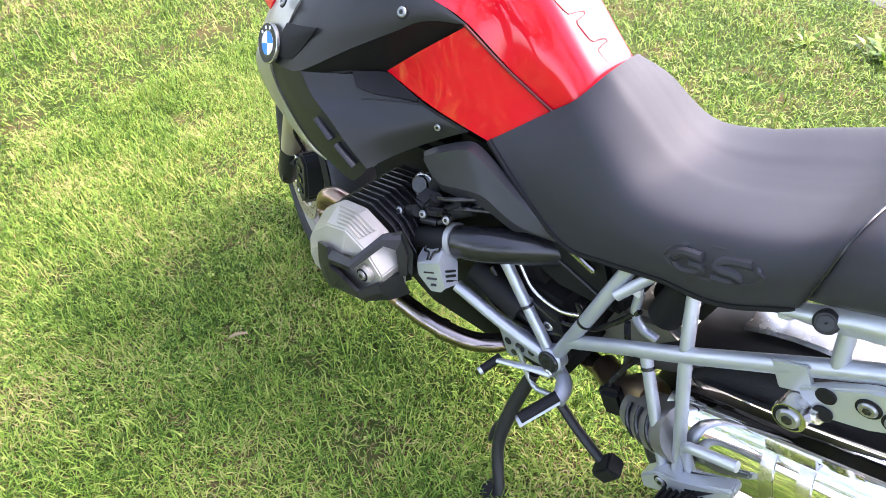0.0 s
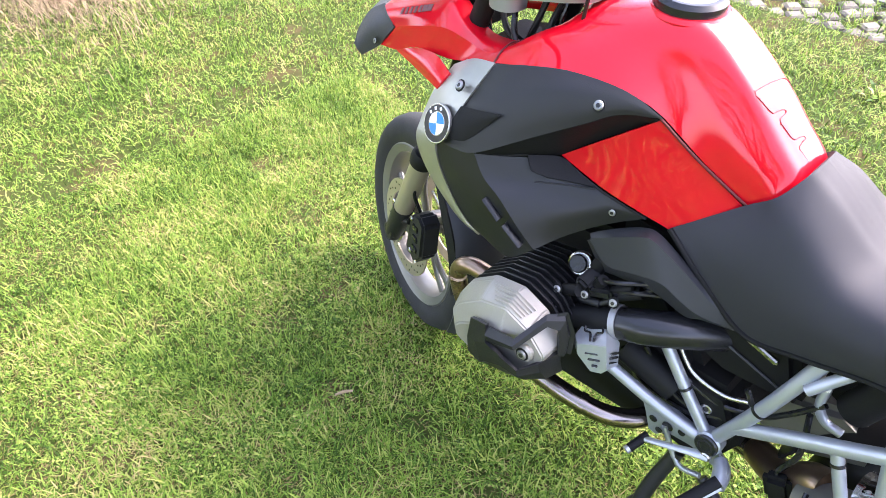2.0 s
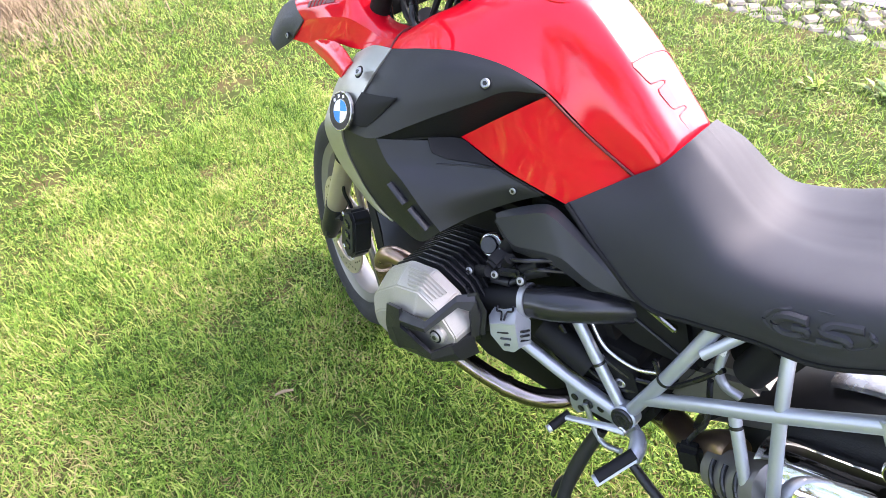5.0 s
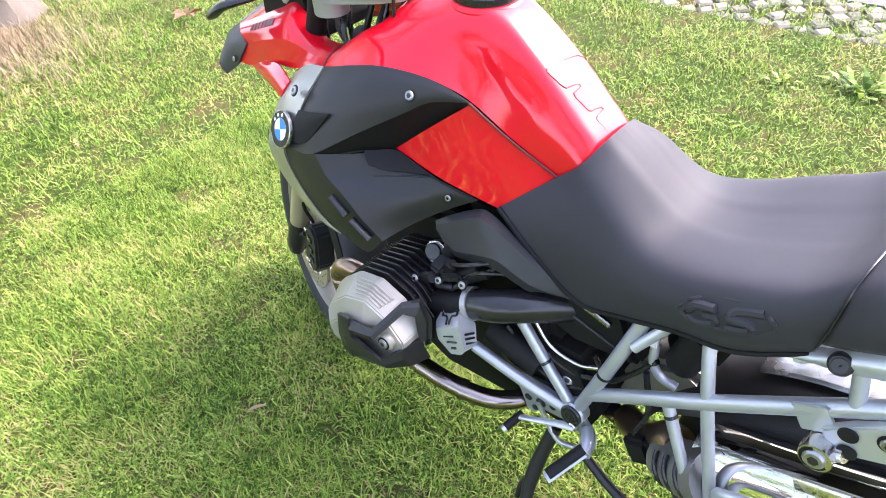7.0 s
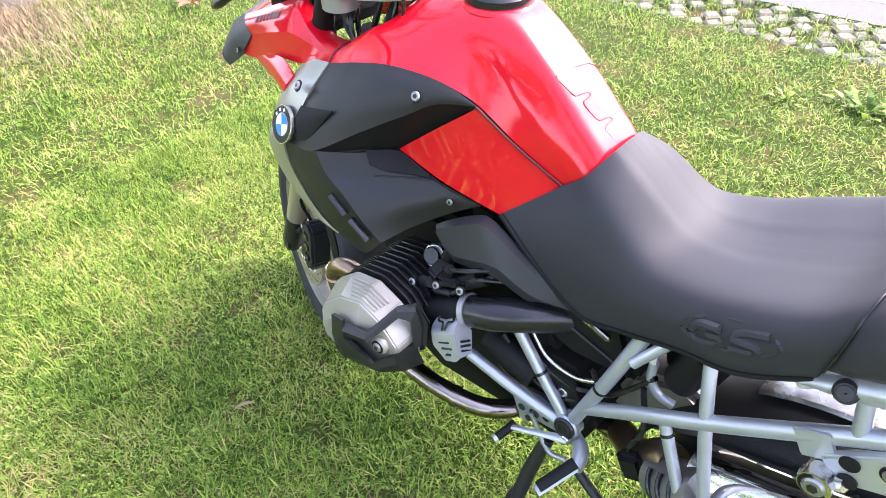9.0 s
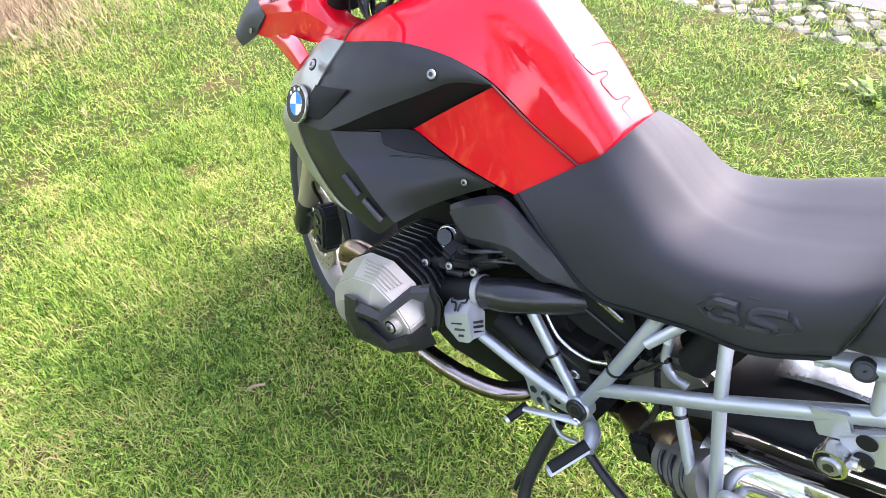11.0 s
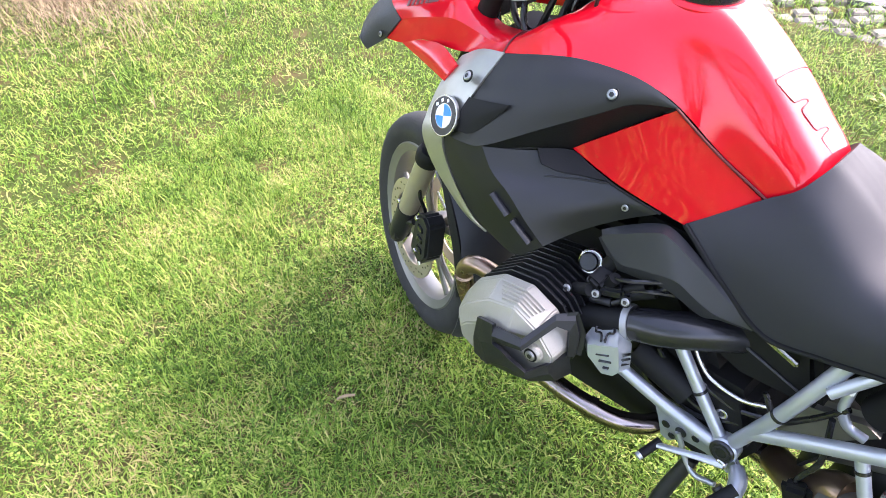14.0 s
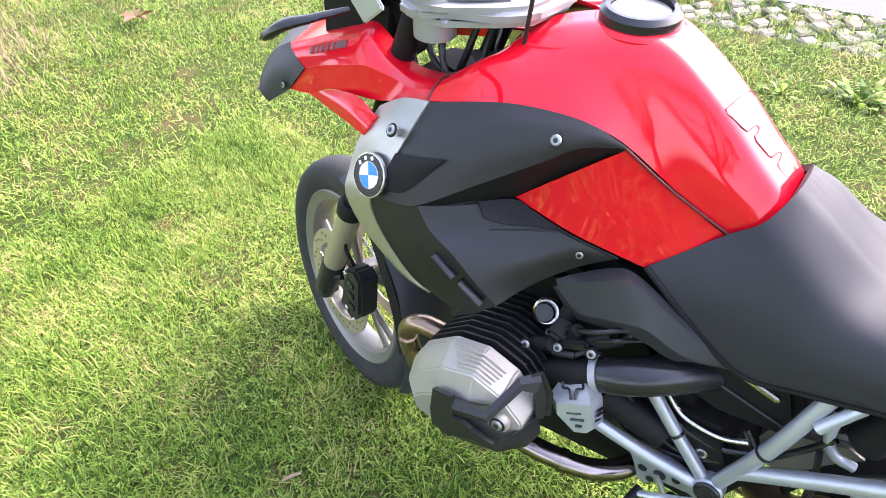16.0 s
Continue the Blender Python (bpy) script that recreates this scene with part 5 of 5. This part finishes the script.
fork = tagged(new("front_fork"), "telescopic front fork with bronze sliders")
fork.parent = bike
for s in (-1, 1):
    low = A0 + Vector((-0.004, s * 0.104, 0.0))
    part("slider", tube([low + AX * 0.10, low + AX * 0.36], 0.0285, 24, 1), FORK, fork, "bronze anodised fork slider", m=STEER)
    foot = part("fork_foot", tube([low - AX * 0.03, low + AX * 0.02, low + AX * 0.13], [0.024, 0.030, 0.031], 20, 5), BLACK, fork, m=STEER)
    part("axle_clamp", tube([low + Vector((0, -0.022 * s, 0)), low + Vector((0, 0.025 * s, 0))], 0.026, 18, 1), BLACK, foot, m=STEER)
    part("dust_boot", tube([low + AX * 0.355, low + AX * 0.38, low + AX * 0.40], [0.033, 0.034, 0.028], 20, 4), BLACK_DULL, fork, m=STEER)
    part("fork_tube", tube([low + AX * 0.39, low + AX * 0.93], 0.0205, 20, 1), BLACK_DULL, fork, m=STEER)
    cal = part("caliper", prism([(-0.055, -0.075), (-0.045, 0.055), (0.0, 0.085), (0.035, 0.07), (0.045, -0.04), (0.01, -0.09)], -0.028, 0.028, 0.008), BLACK, fork, "black brake caliper", m=STEER @ Matrix.Translation(A0 + Vector((0.145, s * 0.080, 0.070))) @ pose(0, 0, 0, 0, 8, 0))
    for dz in (-0.035, 0.0, 0.035):
        part("caliper_slot", block((0, 0, 0), (0.03, 0.006, 0.018), 0.002), BLACK_GLOSS, cal, m=STEER @ Matrix.Translation(A0 + Vector((0.145, s * 0.109, 0.070 + dz))))
    for dz in (-0.055, 0.055):
        part("caliper_bolt", disc(A0 + Vector((0.122, s * 0.106, 0.070 + dz)), (0, s, 0), 0.008, 0.008, 12), STEEL, cal, m=STEER)
    part("caliper_mount", tube([low + AX * 0.06, A0 + Vector((0.09, s * 0.094, 0.09))], 0.018, 10, 1, flat=0.6), BLACK, cal, m=STEER)
    part("brake_hose", tube([A0 + Vector((0.12, s * 0.085, 0.14)), A0 + Vector((0.13, s * 0.11, 0.22)), A0 + Vector((0.16, s * 0.09, 0.34))], 0.005, 8, 6), BLACK_GLOSS, fork, m=STEER)
fp = [(0.352, -0.078), (0.362, -0.06), (0.368, -0.03), (0.370, 0.0), (0.368, 0.03), (0.362, 0.06), (0.352, 0.078), (0.347, 0.076), (0.364, 0.0), (0.347, -0.076), (0.352, -0.078)]
fender = part("front_fender", lathe(fp, 44, arc=(radians(-24), radians(82)), offset=A0), GREY_PLASTIC, bike, "dark grey plastic front mudguard", m=STEER)
part("fender_side", patch([
    [A0 + Vector((0.18, -0.078, 0.305)), A0 + Vector((0.26, -0.082, 0.24)), A0 + Vector((0.32, -0.080, 0.15)), A0 + Vector((0.350, -0.076, 0.02))],
    [A0 + Vector((0.20, -0.085, 0.275)), A0 + Vector((0.25, -0.088, 0.21)), A0 + Vector((0.30, -0.086, 0.12)), A0 + Vector((0.325, -0.080, 0.0))]], 5, 0.005), BLACK_DULL, fender, m=STEER)
def plan_plate(outline, z0, z1, bevel):
    """A flat casting: an outline in x and y between two heights."""
    bm = prism([(x, y) for x, y in outline], z0, z1, bevel, segs=3)
    bm.transform(Matrix(((1, 0, 0, 0), (0, 0, 1, 0), (0, 1, 0, 0), (0, 0, 0, 1))))
    return bm
yoke = part("fork_bridge", plan_plate([(-0.690, -0.145), (-0.640, -0.165), (-0.600, -0.140), (-0.520, -0.120), (-0.478, -0.085), (-0.462, 0.0), (-0.490, 0.075), (-0.560, 0.120), (-0.620, 0.150), (-0.680, 0.130), (-0.700, 0.0)], 1.176, 1.206, 0.010), CAST, bike, "cast silver upper fork bridge")
part("fork_clamp", tube([(-0.640, -0.118, 1.146), (-0.636, -0.118, 1.216)], 0.034, 24, 1), CAST, yoke)
part("fork_clamp", tube([(-0.620, 0.115, 1.146), (-0.616, 0.115, 1.216)], 0.034, 24, 1), CAST, yoke)
part("bridge_rib", tube([(-0.640, -0.118, 1.206), (-0.580, -0.100, 1.214), (-0.530, -0.070, 1.210)], [0.022, 0.018, 0.014], 12, 5, flat=0.6), CAST, yoke)
part("bar_clamp", block((-0.575, 0.0, 1.222), (0.06, 0.12, 0.03), 0.013, pose(0, 0, 0, 0, 12, 0)), CAST, yoke)
yoke.location = (0.042, 0, -0.012)
BN = Vector((0.30, -0.12, 0.94)).normalized()
BB = Vector((-0.512, -0.030, 1.204))
bb = part("bridge_badge", disc(BB, BN, 0.023, 0.005, 28), BLACK_GLOSS, yoke, "small round blue and white badge")
for k in range(4):
    bm = lathe([(0.0, 0.0), (0.0145, 0.0), (0.0145, 0.001), (0.0, 0.001)], 6, arc=(k * math.pi / 2, (k + 1) * math.pi / 2))
    bmesh.ops.remove_doubles(bm, verts=bm.verts, dist=1e-6)
    q = Vector((0, 1, 0)).rotation_difference(BN).to_matrix().to_4x4()
    part("badge_field", bm, BLUE if k % 2 else WHITE, bb, m=Matrix.Translation(BB + BN * 0.0048) @ q, smooth=False)
part("brake_line", tube([(-0.470, -0.100, 1.260), (-0.486, -0.100, 1.170), (-0.500, -0.095, 1.100), (-0.505, -0.07, 1.05)], 0.0035, 8, 5), BLACK_GLOSS, yoke)
bar = part("handlebar", tube([(-0.56, -0.03, 1.165), (-0.57, -0.15, 1.19), (-0.52, -0.30, 1.25), (-0.46, -0.44, 1.27)], 0.012, 12, 6), BLACK, bike, "black handlebar with grip", m=STEER)
part("handlebar_arm", tube([(-0.56, -0.03, 1.165), (-0.57, 0.09, 1.19), (-0.52, 0.24, 1.25), (-0.46, 0.38, 1.27)], 0.012, 12, 6), BLACK, bar, m=STEER)
for pts in (((-0.62, -0.05, 1.16), (-0.60, -0.10, 1.08), (-0.56, -0.09, 1.02), (-0.50, -0.05, 1.00)), ((-0.66, -0.02, 1.14), (-0.63, -0.06, 1.05), (-0.58, -0.05, 0.98), (-0.52, 0.0, 0.97)), ((-0.55, -0.02, 1.22), (-0.52, -0.05, 1.14), (-0.52, -0.06, 1.09), (-0.50, -0.04, 1.03)), ((-0.70, -0.06, 1.14), (-0.66, -0.10, 1.06), (-0.62, -0.10, 1.00), (-0.56, -0.06, 0.97))):
    part("cable", tube(pts, 0.0055, 8, 6), BLACK_GLOSS, bar)
part("steering_head", tube([(-0.62, -0.03, 1.05), (-0.70, -0.03, 0.88)], 0.030, 20, 1), BLACK_DULL, bike)
# filler block, added so that the open gap under the fork bridge stays dark
part("head_filler", block((-0.63, 0.02, 0.985), (0.20, 0.14, 0.08), 0.015, pose(0, 0, 0, 0, -12, 0)), BLACK_DULL, bike, "black filler block under the steering head")
for pts in (((-0.655, -0.075, 1.13), (-0.63, -0.085, 1.07), (-0.585, -0.075, 1.035), (-0.53, -0.05, 1.02)), ((-0.56, -0.03, 1.17), (-0.575, -0.055, 1.10), (-0.60, -0.06, 1.045), (-0.63, -0.04, 1.02)), ((-0.53, -0.02, 1.16), (-0.545, -0.06, 1.09), (-0.535, -0.065, 1.05), (-0.55, -0.03, 1.02))):
    part("cable", tube(pts, 0.0065, 8, 6), BLACK, bar)
part("headlight_housing", prism([(-0.90, 1.02), (-0.88, 1.16), (-0.78, 1.20), (-0.70, 1.16), (-0.69, 1.05), (-0.78, 1.01)], -0.10, 0.08, 0.02), BLACK_DULL, bike, "black instrument and headlight housing")
for s in (-1, 1):
    part("screen_bracket", block((-0.735, -0.02 + s * 0.105, 1.165), (0.06, 0.008, 0.06), 0.003, pose(0, 0, 0, 0, -35, 0)), SILVER, bike, "silver windscreen bracket")
    ind = part("indicator", tube([(-0.780, s * 0.120, 1.140), (-0.825, s * 0.170, 1.132), (-0.866, s * 0.195, 1.122), (-0.905, s * 0.203, 1.100), (-0.927, s * 0.205, 1.088)], [0.008, 0.012, 0.017, 0.016, 0.006], 14, 5, flat=0.6), BLACK_GLOSS, bike, "black stalk turn indicator")
part("instrument_top", block((-0.72, -0.03, 1.20), (0.09, 0.18, 0.05), 0.015, pose(0, 0, 0, 0, 35, 0)), BLACK, bike, "black instrument cluster")

# ---- pavers and road beyond the lawn ----
def paver_mesh():
    bm = bmesh.new()
    bmesh.ops.create_cube(bm, size=1)
    bmesh.ops.scale(bm, vec=(0.095, 0.095, 0.06), verts=bm.verts)
    bmesh.ops.bevel(bm, geom=[e for e in bm.edges if all(v.co.z > 0 for v in e.verts)], offset=0.012, segments=1, affect="EDGES")
    for v in bm.verts:
        v.co += Vector((0.006 * noise.noise(v.co * 40), 0.006 * noise.noise(v.co * 40 + Vector((9, 0, 0))), 0))
    me = bpy.data.meshes.new("paver")
    bm.to_mesh(me)
    bm.free()
    me.materials.append(CONCRETE)
    return me

bm = bmesh.new()
v = [bm.verts.new(p) for p in ((-60, PAVE_Y, -0.028), (60, PAVE_Y, -0.028), (60, ROAD_Y, -0.028), (-60, ROAD_Y, -0.028))]
bm.faces.new(v)
pavement = tagged(part("pavement", bm, SOIL), "strip of grass-filled concrete grid pavers", "pavement", kind="structure")
pm = paver_mesh()
random.seed(4)
for i in range(44):
    for j in range(5):
        if (i + j) % 2 and j not in (0,) and random.random() < 0.55:
            continue
        x, y = -4.2 + 0.115 * i + 0.05 * (j % 2), PAVE_Y + 0.06 + 0.115 * j
        ob = new("paver", pm)
        ob.parent = pavement
        ob.matrix_basis = pose(x + random.uniform(-0.008, 0.008), y + random.uniform(-0.008, 0.008), -0.022 + random.uniform(-0.004, 0.003) - (0.012 if (i + j) % 2 else 0), random.uniform(-2, 2), random.uniform(-2, 2), 45 + random.uniform(-6, 6))

def slab(name, x0, x1, y0, y1, z0, z1, mat):
    return part(name, block(((x0 + x1) / 2, (y0 + y1) / 2, (z0 + z1) / 2), (x1 - x0, y1 - y0, z1 - z0), 0.0), mat, smooth=False)

tagged(slab("road", -80, 80, ROAD_Y, 9.5, -0.06, 0.004, ASPHALT), "grey asphalt road with a white edge line", "road", kind="structure")
line = tagged(slab("road_marking", -80, 80, 3.93, 4.03, 0.004, 0.008, PAINT), "white painted road edge line", "road marking", kind="structure")

def pave_grass(rng, count):
    x, y = rng.uniform(-4.5, 1.2, count), rng.uniform(PAVE_Y, ROAD_Y, count)
    return x, y
blades("paver_grass", 14000, pave_grass, 0.045, 0.005, 11, "short grass growing between the pavers")

# ---- small things on the lawn ----
def straw_heap():
    def region(rng, count):
        a, r = rng.random(count) * 2 * np.pi, np.abs(rng.normal(0, 0.55, count))
        return -4.95 + r * np.cos(a) * 1.1, 0.05 + r * np.sin(a) * 0.75
    return blades("cut_straw", 9000, region, 0.11, 0.005, 17, "heap of dry cut grass round the tree foot", STRAW)
straw_heap()
def trunk():
    bm = bmesh.new()
    k, rings = 26, []
    for z, r in ((-0.05, 0.42), (0.05, 0.33), (0.2, 0.27), (0.6, 0.24), (1.4, 0.22), (2.6, 0.20)):
        rings.append([bm.verts.new(((r + 0.03 * math.sin(5 * a + z) + 0.02 * noise.noise(Vector((math.cos(a) * 4, math.sin(a) * 4, z * 3)))) * math.cos(a), (r + 0.03 * math.sin(5 * a + z)) * math.sin(a), z)) for a in [2 * math.pi * i / k for i in range(k)]])
    for a, b in zip(rings, rings[1:]):
        for i in range(k):
            bm.faces.new((a[i], a[(i + 1) % k], b[(i + 1) % k], b[i]))
    bm.faces.new(rings[-1])
    t = tagged(new("tree"), "rough grey-brown tree trunk standing in the lawn", "tree")
    t.location = (-5.55, 0.30, 0)
    part("trunk", bm, BARK, t)
    rng = np.random.default_rng(8)
    for k in range(7):
        a = 0.9 * k
        part("limb", tube([(0, 0, 2.3), (0.6 * math.cos(a), 0.6 * math.sin(a), 3.0), (1.5 * math.cos(a + 0.2), 1.5 * math.sin(a + 0.2), 3.6 + 0.3 * (k % 3)), (2.4 * math.cos(a), 2.4 * math.sin(a), 4.2 + 0.4 * (k % 2))], [0.11, 0.07, 0.04, 0.01], 8, 4), BARK, t)
    verts, faces = [], []
    for k in range(170):
        c = rng.normal(0, 1, 3)
        c = c / np.linalg.norm(c) * rng.uniform(0.5, 1.0) ** 0.5 * np.array([3.0, 3.0, 1.9]) + np.array([0, 0, 4.6])
        for q in range(38):
            p, u, v = c + rng.normal(0, 0.24, 3), rng.normal(0, 1, 3), rng.normal(0, 1, 3)
            u, v = u / np.linalg.norm(u) * 0.07, v / np.linalg.norm(v) * 0.04
            o = len(verts)
            verts += [tuple(p - u), tuple(p + v), tuple(p + u), tuple(p - v)]
            faces.append((o, o + 1, o + 2, o + 3))
    me = bpy.data.meshes.new("crown")
    me.from_pydata(verts, [], faces)
    me.materials.append(BLADE)
    crown = new("crown", me)
    crown.parent = t
    tagged(crown, kind="stuff")
    return t
first_tree = trunk()
for x, y, turn in ((-8.5, -4.5, 40), (-5.0, -7.0, 130), (-0.5, -8.0, 210), (-10.5, 0.5, 80), (4.0, -7.0, 300)):
    other = copy_thing(first_tree, pose(x, y, 0, 0, 0, turn))
    tagged(other, "leafy tree standing beyond the lawn", "tree", "trees round the lawn")
stick = part("stick", tube([(-0.884, -0.505, 0.030), (-0.872, -0.484, 0.036), (-0.858, -0.460, 0.033)], [0.003, 0.005, 0.003], 8, 4), STRAW)
tagged(stick, "small pale broken twig lying in the grass", "twig")
for i, (x, y) in enumerate(((-4.12, 1.15),)):
    bm = bmesh.new()
    for k in range(5):
        a = 1.25 * k
        p = [Vector((0, 0, 0.05)), Vector((0.07 * math.cos(a - 0.4), 0.07 * math.sin(a - 0.4), 0.085)), Vector((0.12 * math.cos(a), 0.12 * math.sin(a), 0.06)), Vector((0.07 * math.cos(a + 0.4), 0.07 * math.sin(a + 0.4), 0.07))]
        bm.faces.new([bm.verts.new(q) for q in p])
    bmesh.ops.solidify(bm, geom=bm.faces[:], thickness=0.002)
    lf = tagged(part("dry_leaf", bm, LEAF_DRY), "curled reddish brown dry leaf on the grass", "leaf")
    lf.location = (x, y, 0)

def broad_leaves(name, c, count, r, size, seed):
    """A rosette of broad upright weed leaves."""
    rng = random.Random(seed)
    bm = bmesh.new()
    for k in range(count):
        a, d, t = rng.uniform(0, 6.28), rng.uniform(0, r), rng.uniform(0.4, 1.1)
        L, w = size * rng.uniform(0.6, 1.2), size * 0.16
        o = Vector((c[0] + d * math.cos(a), c[1] + d * math.sin(a), 0.0))
        f, s = Vector((math.cos(a), math.sin(a), 0)), Vector((-math.sin(a), math.cos(a), 0))
        pts = [o, o + (f * math.sin(t) + Vector((0, 0, math.cos(t)))) * L * 0.5, o + f * L * math.sin(t + 0.25) + Vector((0, 0, L * math.cos(t + 0.3)))]
        v = [bm.verts.new(q) for q in (pts[0] - s * w * 0.2, pts[0] + s * w * 0.2, pts[1] + s * w, pts[2], pts[1] - s * w)]
        bm.faces.new(v[:3] + v[4:])
        bm.faces.new((v[4], v[2], v[3]))
    return tagged(part(name, bm, BLADE, smooth=False), "clump of broad-leaved green weeds in the lawn", "weed", kind="stuff")
broad_leaves("weed_clump", (-0.14, 2.45), 40, 0.12, 0.10, 2)
broad_leaves("weed_clump", (-0.47, 2.36), 16, 0.07, 0.07, 3)
